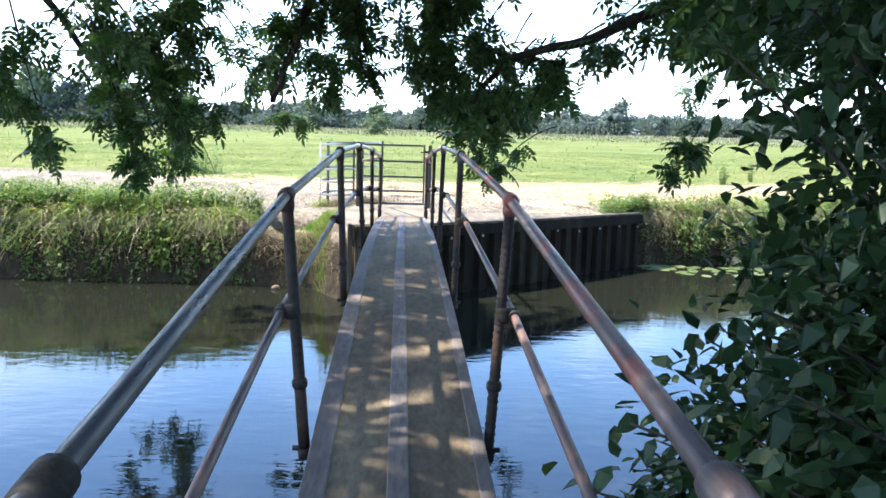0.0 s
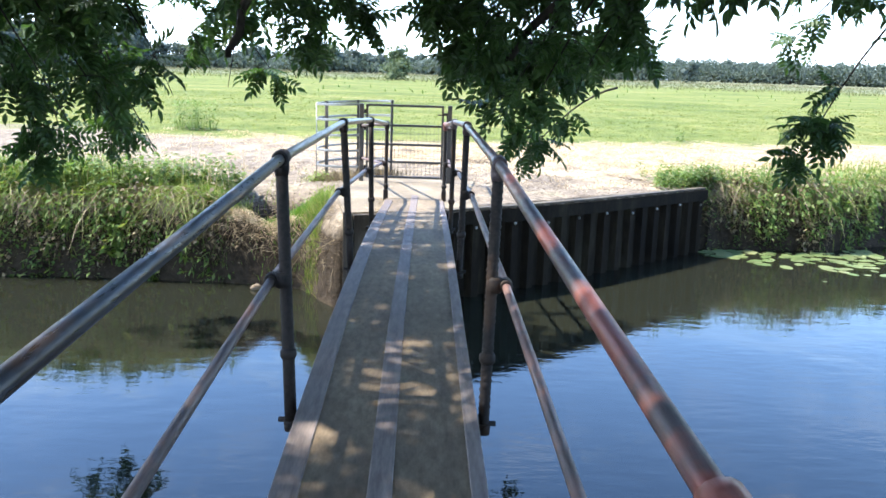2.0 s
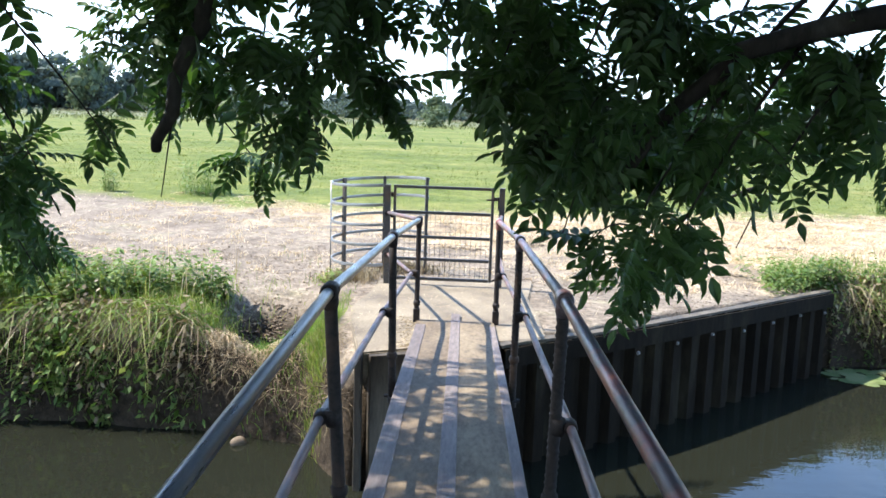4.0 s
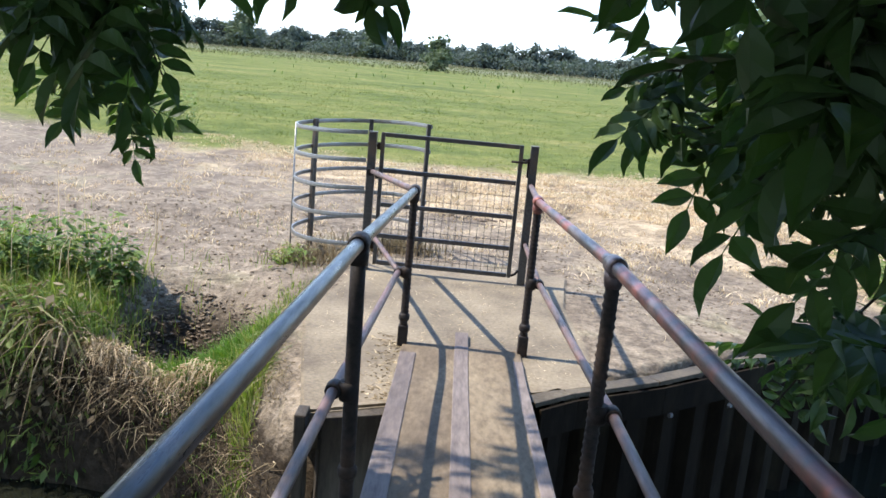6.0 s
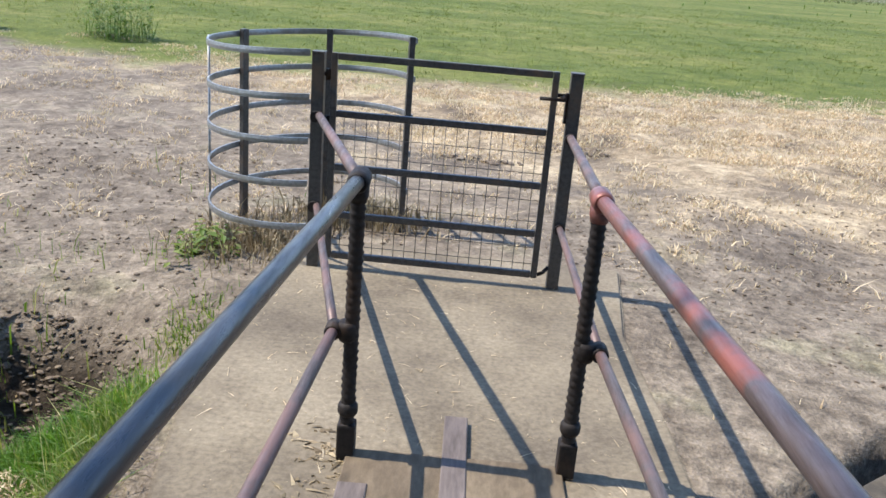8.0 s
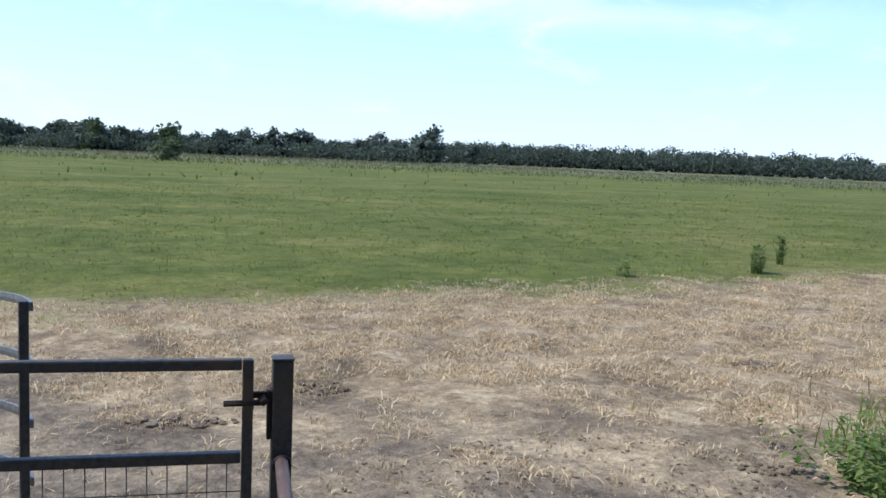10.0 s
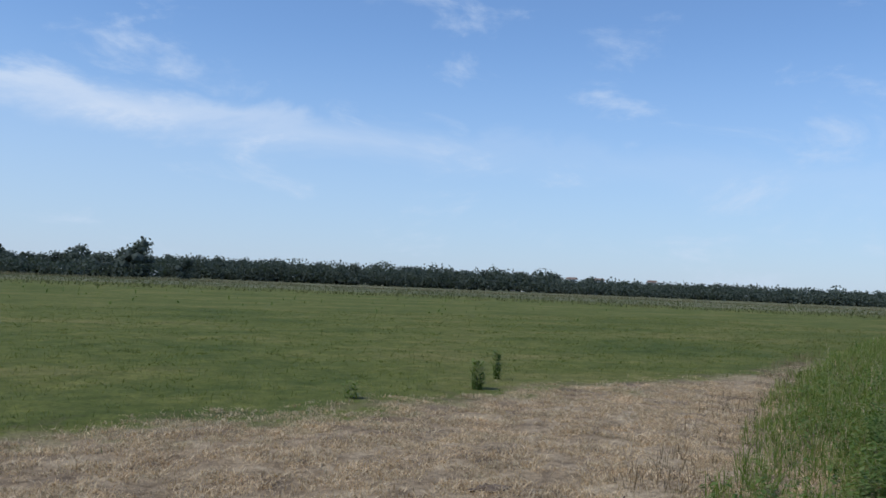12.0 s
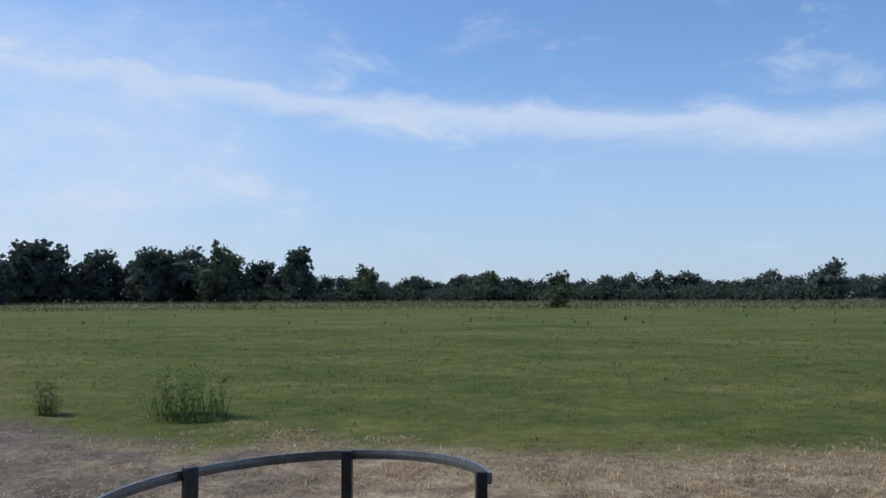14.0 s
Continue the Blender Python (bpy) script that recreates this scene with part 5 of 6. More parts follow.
# ---------------------------------------------------------------- the ash tree over the river
def compound_leaf(fine):
    """One ash leaf: a midrib with paired pointed leaflets; length 1 along x."""
    vs, fs = [], []

    def leaflet(o, d, L, w):
        d = Vector(d).normalized()
        s = Vector((-d.y, d.x, 0))
        o = Vector(o)
        k = len(vs)
        lift = Vector((0, 0, 0.02))
        outline = [(0.0, 0.0), (0.14, 0.5), (0.34, 0.95), (0.56, 0.9), (0.8, 0.5)]
        left = [o + d * L * u + s * w * q + lift * q for u, q in outline[1:]]
        right = [o + d * L * u - s * w * q + lift * q for u, q in outline[1:]]
        mids = [o + d * L * u - lift * 0.6 - Vector((0, 0, 0.05 * u * u)) for u, q in outline[1:]]
        tip = o + d * L + Vector((0, 0, -0.07))
        vs.extend(tuple(p) for p in [o] + left + mids + right + [tip])
        le, mi, ri, ti = k + 1, k + 5, k + 9, k + 13
        fs.extend([(k, mi, le), (k, ri, mi)])
        for q in range(3):
            fs.extend([(le + q, mi + q, mi + q + 1), (le + q, mi + q + 1, le + q + 1), (mi + q, ri + q, ri + q + 1), (mi + q, ri + q + 1, mi + q + 1)])
        fs.extend([(le + 3, mi + 3, ti), (mi + 3, ri + 3, ti)])


    if not fine:
        vs, fs = [], []

        def leaflet(o, d, L, w):
            o, d = Vector(o), Vector(d).normalized()
            q = Vector((-d.y, d.x, 0)) * w
            k = len(vs)
            vs.extend(tuple(p) for p in (o, o + d * L * 0.42 + q, o + d * L - Vector((0, 0, 0.06)), o + d * L * 0.42 - q))
            fs.extend([(k, k + 2, k + 1), (k, k + 3, k + 2)])

    for i in range(4):
        x = 0.22 + 0.17 * i
        for s in (-1, 1):
            leaflet((x, 0, -0.05 * x), (0.55, s, -0.25), 0.36 - 0.03 * abs(i - 1.5), 0.078)
    leaflet((0.84, 0, -0.06), (1, 0, -0.2), 0.38, 0.085)
    k = len(vs)
    vs.extend([(0, -0.008, 0), (0, 0.008, 0), (0.86, 0.005, -0.06), (0.86, -0.005, -0.06)])
    fs.extend([(k, k + 1, k + 2), (k, k + 2, k + 3)])
    return np.array(vs), np.array(fs)


FINE_LEAF, PLAIN_LEAF = compound_leaf(True), compound_leaf(False)


def leaves_at(name, pos, direc, size, mat, leaf):
    """Compound leaves at places, each along its own direction, drooping."""
    LEAF_V, LEAF_F = leaf
    n = len(pos)
    d = direc / np.linalg.norm(direc, axis=1)[:, None]
    up = np.tile(np.array([0.0, 0, 1]), (n, 1)) + rng.normal(0, 0.45, (n, 3))
    s = np.cross(up, d)
    s /= np.linalg.norm(s, axis=1)[:, None] + 1e-9
    u = np.cross(d, s)
    V = LEAF_V[None] * size[:, None, None]
    v = pos[:, None] + V[..., 0:1] * d[:, None] + V[..., 1:2] * s[:, None] + V[..., 2:3] * u[:, None]
    f = (np.arange(n) * len(LEAF_V))[:, None, None] + LEAF_F[None]
    return array_mesh(name, v.reshape(-1, 3), f.reshape(-1, 3), mat)


def bezier(a, b, c, n):
    t = np.linspace(0, 1, n)[:, None]
    return (1 - t) ** 2 * np.array(a) + 2 * t * (1 - t) * np.array(b) + t ** 2 * np.array(c)


def spray(bm, root, tip, leaves, spread, r0=0.012, count=70, size=0.30, from_t=0.25, sag=0.35, seed=0):
    """A hanging branch from root to tip with side twigs; adds wood to bm and leaf places to the list."""
    r = np.random.default_rng(500 + seed)
    root, tip = np.array(root, float), np.array(tip, float)
    mid = (root + tip) / 2 + np.array([0, 0, sag]) + r.normal(0, 0.12, 3)
    pts = bezier(root, mid, tip, 9)
    bm_tube(bm, [Vector(p) for p in pts], list(np.linspace(r0, 0.003, 9)), 6)
    d_main = (tip - root) / np.linalg.norm(tip - root)
    n_tw = max(3, int(count * 0.95) // 9)
    for _ in range(n_tw):
        t = r.uniform(from_t, 1.0)
        p = pts[int(t * 8)]
        dirv = r.normal(0, 1, 3) * np.array([1, 1, 0.6]) + d_main * 0.6
        dirv /= np.linalg.norm(dirv)
        L = spread * r.uniform(0.3, 1.0) * (1.15 - 0.55 * t)
        e = p + dirv * L + np.array([0, 0, -0.25 * L])
        tw = bezier(p, p + dirv * L * 0.6 + np.array([0, 0, 0.05]), e, 5)
        bm_tube(bm, [Vector(q) for q in tw], [0.005, 0.0045, 0.004, 0.003, 0.002], 5)
        for _ in range(9):
            q = tw[int(r.uniform(1, 5))] + r.normal(0, 0.012, 3)
            ld = dirv * 0.5 + r.normal(0, 0.7, 3) + np.array([0, 0, -0.45])
            leaves.append((q, ld, size * r.uniform(0.65, 1.2)))


def ash_tree():
    root = tagged(new("ash_tree"), "large ash tree with drooping leafy branches over the river and bridge", "tree")
    root.location = (5.2, -15.6, -0.5)
    base = np.array([5.2, -15.6, -0.5])
    bm = bmesh.new()
    trunk = [(0, 0, -0.2), (0.05, 0, 0.4), (0.0, 0.1, 1.4), (-0.15, 0.3, 2.8), (-0.4, 0.7, 4.4), (-0.7, 1.0, 6.5), (-0.9, 1.1, 9.0), (-1.0, 1.2, 11.0)]
    bm_tube(bm, trunk, [0.62, 0.46, 0.40, 0.36, 0.32, 0.24, 0.14, 0.05], 16)
    part("trunk", bm, MAT_BARK, root, "thick ridged grey-brown trunk")
    # limbs: world points
    limbs = [
        [(4.8, -14.9, 3.9), (4.5, -11.5, 4.7), (4.2, -8.0, 4.4), (3.6, -5.6, 3.3), (2.1, -4.75, 2.62), (1.25, -4.5, 2.36), (0.8, -4.3, 1.85)],
        [(4.8, -14.9, 3.6), (3.0, -12.2, 5.2), (1.2, -9.0, 5.5), (-0.3, -6.0, 4.7), (-1.0, -4.4, 3.4), (-1.35, -3.9, 2.5), (-1.62, -3.75, 1.8)],
        [(4.6, -14.7, 4.4), (1.8, -13.0, 5.9), (-1.5, -10.5, 5.8), (-3.6, -7.6, 4.8), (-4.2, -5.4, 3.5), (-3.6, -4.3, 2.2)],
        [(4.5, -14.6, 5.2), (5.6, -10.0, 6.4), (6.2, -6.0, 5.6), (5.6, -3.2, 4.2), (4.8, -1.8, 3.0)],
        [(4.3, -14.6, 6.4), (1.0, -11.0, 7.8), (-1.5, -7.0, 7.6), (-3.0, -3.6, 6.2), (-2.9, -2.0, 4.6)],
        [(4.4, -14.6, 5.8), (2.8, -9.5, 7.2), (1.6, -5.4, 6.6), (0.6, -2.6, 5.2)],
        [(4.3, -14.6, 7.0), (-0.5, -13.5, 8.4), (-4.5, -11.5, 7.8), (-7.2, -8.5, 6.0), (-7.4, -6.4, 4.0)],
    ]
    for L, thick in zip(limbs, (0.12, 0.16, 0.16, 0.16, 0.16, 0.16, 0.16)):
        pts = []
        for i in range(len(L) - 1):
            a, b = np.array(L[i]), np.array(L[i + 1])
            p, q = np.array(L[max(i - 1, 0)]), np.array(L[min(i + 2, len(L) - 1)])
            for t in np.linspace(0, 1, 6)[:-1]:
                pts.append(0.5 * (2 * a + (b - p) * t + (2 * p - 5 * a + 4 * b - q) * t * t + (3 * a - p - 3 * b + q) * t ** 3))
        pts.append(np.array(L[-1]))
        pts = [Vector(p - base) + Vector(rng.normal(0, 0.025, 3)) for p in pts]
        bm = bmesh.new()
        bm_tube(bm, pts, list(np.linspace(thick, 0.028, len(pts))), 10)
        part("limb", bm, MAT_BARK, root)

    # hanging curtains over the water: root, tip, spread, count
    hang = [
        ((1.6, -4.5, 2.6), (0.86, -4.15, 1.12), 0.38, 62), ((2.2, -4.6, 2.75), (1.32, -4.26, 1.45), 0.34, 16), ((1.45, -4.3, 2.9), (1.0, -4.2, 1.75), 0.36, 34),
        ((2.6, -4.8, 3.0), (1.62, -4.03, 1.8), 0.34, 12), ((1.6, -4.5, 3.6), (0.85, -4.0, 2.3), 0.45, 30), ((0.9, -4.6, 3.8), (0.55, -4.1, 2.5), 0.5, 90),
        ((3.2, -5.0, 3.2), (2.3, -4.2, 2.25), 0.5, 12), ((-1.0, -4.4, 3.4), (-1.72, -3.46, 1.52), 0.22, 36), ((-1.3, -4.1, 3.0), (-1.75, -3.5, 2.2), 0.45, 80),
        ((-3.3, -4.6, 2.9), (-2.45, -3.3, 0.88), 0.5, 120), ((-3.6, -4.4, 2.5), (-3.16, -3.9, 0.65), 0.5, 120), ((-4.2, -5.2, 3.0), (-4.0, -4.46, 0.85), 0.6, 120),
        ((-3.6, -4.3, 2.6), (-2.6, -3.75, 1.45), 0.5, 80), ((-3.0, -4.7, 3.2), (-2.3, -4.2, 2.0), 0.5, 50), ((-3.7, -5.4, 3.4), (-2.7, -4.37, 0.98), 0.4, 60),
        ((-2.6, -3.0, 3.2), (-1.5, -1.4, 1.42), 0.4, 70), ((-2.2, -2.4, 2.6), (-1.32, -1.9, 1.6), 0.14, 20, 0.42), ((-0.6, -4.0, 3.6), (-0.6, -3.6, 1.95), 0.4, 80),
        ((-0.3, -4.4, 4.2), (-0.9, -3.7, 2.5), 0.5, 80), ((4.8, -2.0, 3.2), (3.7, -1.5, 1.98), 0.5, 40), ((5.0, -2.0, 3.0), (4.2, -1.13, 1.85), 0.5, 40),
        ((5.4, -2.8, 3.6), (5.0, -2.2, 2.1), 0.6, 50), ((5.8, -3.4, 3.9), (5.9, -2.8, 2.2), 0.6, 50), ((4.4, -4.0, 3.6), (3.2, -3.2, 2.3), 0.6, 18),
        ((4.0, -5.0, 2.6), (3.12, -4.45, 0.8), 0.2, 90, 0.26, 0.7), ((-3.0, -7.9, 4.4), (-2.3, -7.8, 1.95), 0.5, 90), ((-3.8, -7.4, 4.4), (-3.4, -7.2, 2.3), 0.6, 90),
        ((-4.4, -6.0, 4.2), (-4.9, -5.2, 1.6), 0.6, 100), ((-5.5, -6.6, 4.2), (-5.6, -6.0, 1.3), 0.6, 100), ((1.9, -2.7, 2.2), (0.5, -2.6, 1.66), 0.2, 70, 0.38, 0.1, 0.1),
        ((2.0, -2.9, 2.35), (0.75, -2.7, 1.8), 0.22, 36, 0.38, 0.1, 0.1), ((2.0, -2.4, 2.15), (0.85, -2.4, 1.72), 0.22, 60, 0.36, 0.1, 0.1), ((2.2, -2.0, 1.6), (1.06, -2.4, 0.7), 0.2, 40, 0.3, 0.5), ((0.7, -4.4, 3.3), (0.1, -4.1, 2.05), 0.4, 120), ((0.8, -4.4, 3.2), (0.3, -4.1, 1.7), 0.38, 75), ((1.1, -4.4, 3.0), (0.5, -4.15, 1.45), 0.36, 95), ((1.5, -4.4, 2.6), (0.7, -4.2, 1.3), 0.35, 60),
        ((-6.8, -7.2, 4.4), (-6.6, -5.8, 1.9), 0.7, 100), ((6.8, -5.4, 4.6), (7.0, -4.2, 2.4), 0.7, 100), ((2.8, -6.6, 3.8), (2.35, -6.1, 2.05), 0.45, 80), ((2.3, -6.8, 3.6), (1.8, -6.4, 2.2), 0.4, 70),
        ((-1.6, -6.5, 5.0), (-1.7, -6.2, 2.9), 0.5, 70), ((-2.4, -5.0, 4.0), (-2.1, -4.6, 2.6), 0.5, 80), ((0.3, -5.4, 4.8), (0.0, -5.0, 2.95), 0.5, 80),
        ((3.6, -6.4, 4.0), (3.3, -6.0, 2.05), 0.5, 90), ((4.6, -6.5, 4.4), (4.6, -5.8, 2.2), 0.6, 80),
        ((3.0, -9.6, 3.8), (1.9, -9.2, 2.3), 0.5, 90), ((3.4, -9.2, 3.8), (2.6, -8.8, 2.2), 0.5, 90), ((3.8, -8.5, 3.9), (3.3, -8.0, 2.2), 0.5, 90),
        ((-0.4, -4.2, 3.6), (-0.9, -3.5, 1.8), 0.35, 70), ((-0.6, -4.4, 3.5), (-0.45, -3.4, 1.95), 0.35, 60), ((0.0, -4.4, 3.7), (-0.1, -3.5, 2.15), 0.35, 60),
        ((-1.0, -4.2, 3.4), (-1.25, -3.3, 1.95), 0.35, 60), ((0.6, -4.4, 3.6), (0.4, -3.6, 2.1), 0.45, 120), ((-3.4, -6.6, 4.4), (-2.5, -6.3, 2.1), 0.5, 80), ((-2.2, -6.2, 4.4), (-1.4, -5.6, 2.7), 0.5, 70),
        ((2.1, -2.8, 2.0), (0.72, -2.6, 1.52), 0.2, 36, 0.36, 0.1, 0.1), ((3.4, -9.4, 3.6), (2.4, -9.0, 1.95), 0.5, 100), ((2.6, -9.6, 3.4), (1.75, -9.0, 2.1), 0.5, 90), ((3.9, -9.0, 3.6), (3.0, -8.4, 1.9), 0.5, 100),
        ((3.2, -8.8, 3.4), (2.2, -8.3, 2.35), 0.5, 90), ((-3.2, -4.6, 3.0), (-2.1, -3.9, 1.45), 0.4, 64), ((-2.8, -4.6, 3.2), (-1.8, -3.8, 1.75), 0.4, 50), ((-3.3, -4.8, 2.8), (-2.5, -4.0, 1.1), 0.4, 60), ((1.8, -2.5, 2.1), (0.6, -2.45, 1.72), 0.22, 60, 0.36, 0.1, 0.1),
        ((-3.3, -2.9, 2.5), (-3.45, -1.7, 0.42), 0.34, 70), ((-3.6, -3.0, 2.3), (-3.85, -1.8, 0.6), 0.36, 70), ((-3.1, -3.2, 2.3), (-3.05, -1.9, 0.7), 0.3, 50),
        ((1.3, -3.2, 2.1), (0.34, -3.0, 1.86), 0.1, 24, 0.3, 0.2, 0.06), ((1.4, -3.0, 2.02), (0.72, -2.9, 1.8), 0.14, 45, 0.34, 0.1, 0.06),
        ((3.0, -8.6, 3.2), (2.5, -8.0, 1.9), 0.5, 90), ((3.6, -8.0, 3.4), (3.3, -7.4, 2.1), 0.5, 90),
    ]
    for seed, (a, b, s, c, *big) in enumerate(hang):
        wood, leaves = bmesh.new(), []
        spray(wood, np.array(a) - base, np.array(b) - base, leaves, s, 0.014, c, *big, seed=seed)
        branch = part("branch", wood, MAT_BARK, root)
        fo = new("foliage", leaves_at("foliage", *(np.array([q[k] for q in leaves]) for k in range(3)), MAT_ASH, FINE_LEAF))
        fo.parent = branch
    # the crown above: clumps of leaves along the limbs
    pos = []
    for L in limbs:
        for a, b in zip(L[1:], L[2:]):
            for _ in range(5):
                c = np.array(a) + (np.array(b) - np.array(a)) * rng.uniform() + rng.normal(0, 0.5, 3) * np.array([1.6, 1.2, 0.7]) + np.array([0, 0, 0.7])
                m = 46
                q = c + rng.normal(0, 1, (m, 3)) * np.array([0.6, 0.6, 0.32])
                pos.append(q[q[:, 2] > 3.6])
    for _ in range(400):
        c = np.array([rng.uniform(-9.0, 7.0), rng.uniform(-17.0, -3.8), rng.uniform(4.4, 7.8)])
        pos.append(c + rng.normal(0, 1, (28, 3)) * np.array([0.62, 0.62, 0.35]))
    for _ in range(60):
        c = np.array([4.0 + rng.normal(0, 2.6), -14.2 + rng.normal(0, 2.2), 8.8 + rng.normal(0, 1.7)])
        pos.append(c + rng.normal(0, 1, (60, 3)) * np.array([0.8, 0.8, 0.5]))
    p = np.concatenate(pos) - base
    d = rng.normal(0, 1, p.shape) + np.array([0, 0, -0.5])
    cr = new("crown", leaves_at("crown", p, d, 0.5 * rng.uniform(0.7, 1.2, len(p)), MAT_ASH, PLAIN_LEAF))
    cr.parent = root
    return root


ash_tree()


# shrub on the near bank beside the handrail
def waterside_shrub():
    root = tagged(new("waterside_shrub"), "dark leafy shrub leaning out over the water beside the handrail", "shrub")
    base = np.array([2.5, -13.4, -0.6])
    root.location = tuple(base)
    P, D, S = [], [], []
    tips = [(1.15, -12.0, 1.0), (1.05, -11.7, 0.3), (1.3, -12.1, -0.3), (1.8, -11.9, 1.6), (1.7, -11.6, 0.4), (2.1, -12.2, 2.3), (1.5, -12.4, 1.9), (2.6, -12.0, 2.6), (2.3, -11.4, 0.9),
            (1.25, -11.9, -0.75), (1.9, -11.3, -0.4), (2.7, -11.4, 0.2), (1.75, -12.6, 2.6), (1.6, -12.3, -0.8), (2.9, -11.9, 1.5), (3.1, -11.6, 2.2), (2.2, -12.7, 3.1), (2.8, -12.6, 3.3), (2.0, -11.8, -0.9), (0.64, -12.4, 0.75), (0.66, -12.1, 0.4), (0.72, -11.8, 0.15), (0.9, -12.5, 0.1),
            (1.3, -12.7, 2.2), (1.4, -12.5, 2.7), (1.2, -12.5, 1.5), (1.0, -12.6, 0.9), (1.45, -12.9, 3.0), (1.1, -12.2, 0.6),
            (1.3, -11.2, 1.2), (1.45, -11.1, 1.7), (1.5, -11.2, 2.2), (1.7, -11.0, 2.5), (1.9, -10.9, 1.9), (2.1, -10.8, 1.3), (1.4, -11.0, 0.7), (1.8, -10.9, 0.6), (2.2, -10.7, 2.4), (2.0, -11.0, 0.0),
            (1.2, -11.3, 1.9), (1.3, -11.0, 2.4), (1.55, -10.8, 2.7), (1.9, -10.6, 2.8), (2.2, -10.4, 2.2), (2.4, -10.2, 1.6), (2.3, -10.4, 0.8), (1.9, -10.5, 0.3), (2.6, -10.2, 2.8), (1.6, -10.7, 1.2),
            (1.6, -11.3, 2.9), (2.3, -11.1, 3.0), (1.35, -11.4, 2.5),
            (0.62, -11.9, 0.35), (0.78, -12.3, 0.55), (0.7, -12.2, 0.2), (0.85, -12.0, 0.3), (1.0, -12.2, 0.0), (0.8, -11.6, -0.2), (1.1, -11.9, 0.9), (0.95, -12.4, 0.5), (1.0, -11.5, -0.4), (1.2, -11.6, 0.1),
            (0.95, -11.4, 0.55), (1.05, -11.3, 0.3), (1.2, -11.4, 0.75), (1.3, -11.2, 0.45), (1.15, -11.2, 0.0), (1.45, -11.1, 0.15), (1.6, -11.0, 0.55), (1.35, -11.3, 1.0), (0.85, -11.4, 0.1), (1.7, -10.8, 0.9), (1.5, -10.9, -0.3), (1.9, -10.7, 0.2)]
    for tp in tips:
        tp = np.array(tp) - base
        st = np.array([rng.normal(0, 0.15), rng.normal(0, 0.15), -0.15])
        pts = bezier(st, st * 0.5 + tp * 0.5 + np.array([0.1, 0.0, 0.55]), tp, 9)
        bm = bmesh.new()
        bm_tube(bm, [Vector(q) for q in pts], list(np.linspace(0.02, 0.004, 9)), 6)
        part("stem", bm, MAT_BARK, root)
        for _ in range(430):
            t = rng.uniform(0.3, 1)
            q = pts[int(t * 8)] + rng.normal(0, 0.15, 3)
            P.append(q)
            D.append(rng.normal(0, 1, 3) + np.array([-0.3, 0.3, -0.4]))
            S.append(rng.uniform(0.06, 0.125))
    P, D, S = np.array(P), np.array(D), np.array(S)
    n = len(P)
    d = D / np.linalg.norm(D, axis=1)[:, None]
    s = np.cross(rng.normal(0, 0.4, (n, 3)) + np.array([0, 0, 1]), d)
    s /= np.linalg.norm(s, axis=1)[:, None]
    u = np.cross(d, s)
    L = S[:, None]
    v = np.stack([P, P + d * L * 0.3 + s * L * 0.27 + u * L * 0.05, P + d * L * 0.7 + s * L * 0.2 + u * L * 0.04, P + d * L - u * L * 0.08,
                  P + d * L * 0.7 - s * L * 0.2 + u * L * 0.04, P + d * L * 0.3 - s * L * 0.27 + u * L * 0.05], 1).reshape(-1, 3)
    lf = new("leaves", array_mesh("leaves", v, np.arange(n)[:, None] * 6 + np.array([[0, 1, 2, 3, 4, 5]]), MAT_SHRUB))
    lf.parent = root


waterside_shrub()


# ---------------------------------------------------------------- distance: tree line, reeds, van, houses
def far_crown(seed, tall, lobes, n, leaf):
    """A domed crown of broad overlapping lobes with ragged small leaf clumps; height 1."""
    r = np.random.default_rng(seed)
    ball = bmesh.new()
    bmesh.ops.create_icosphere(ball, subdivisions=1, radius=1)
    bv = np.array([q.co[:] for q in ball.verts])
    bf = np.array([[q.index for q in t.verts] for t in ball.faces])
    ball.free()
    vs, fs, pts, k = [], [], [], 0
    for i in range(lobes):
        h = 0.12 + 0.74 * (i + r.uniform(0, 1)) / lobes
        w = 0.34 * tall * math.sqrt(max(0.03, 1 - ((h - 0.40) / 0.56) ** 2))
        a = r.uniform(0, 2 * math.pi)
        c = np.array([math.cos(a) * w * r.uniform(0.35, 0.8), math.sin(a) * w * r.uniform(0.35, 0.8), h])
        size = np.array([0.5 * w + 0.03, 0.5 * w + 0.03, r.uniform(0.11, 0.19)]) * r.uniform(0.6, 1.0)
        vs.append(c + bv * size * r.uniform(0.62, 0.95, (len(bv), 1)))
        fs.append(bf + k)
        k += len(bv)
        q = r.normal(0, 1, (n // lobes, 3))
        q /= np.linalg.norm(q, axis=1)[:, None]
        pts.append(c + q * (size * 1.02 + 0.015) * r.uniform(0.85, 1.3, (n // lobes, 1)))
    p = np.concatenate(pts)
    m = len(p)
    a, b = r.normal(0, 1, (m, 3)), r.normal(0, 1, (m, 3))
    a /= np.linalg.norm(a, axis=1)[:, None]
    b = np.cross(a, b)
    b /= np.linalg.norm(b, axis=1)[:, None]
    L = leaf * r.uniform(0.5, 1.3, (m, 1))
    vs.append(np.stack([p - a * L, p + b * L * 0.7, p + a * L, p - b * L * 0.7], 1).reshape(-1, 3))
    f = np.arange(m)[:, None] * 4 + np.array([[0, 1, 2, 3]]) + k
    fs.append(np.concatenate([f[:, [0, 1, 2]], f[:, [0, 2, 3]]], 0))
    return np.concatenate(vs), np.concatenate(fs)


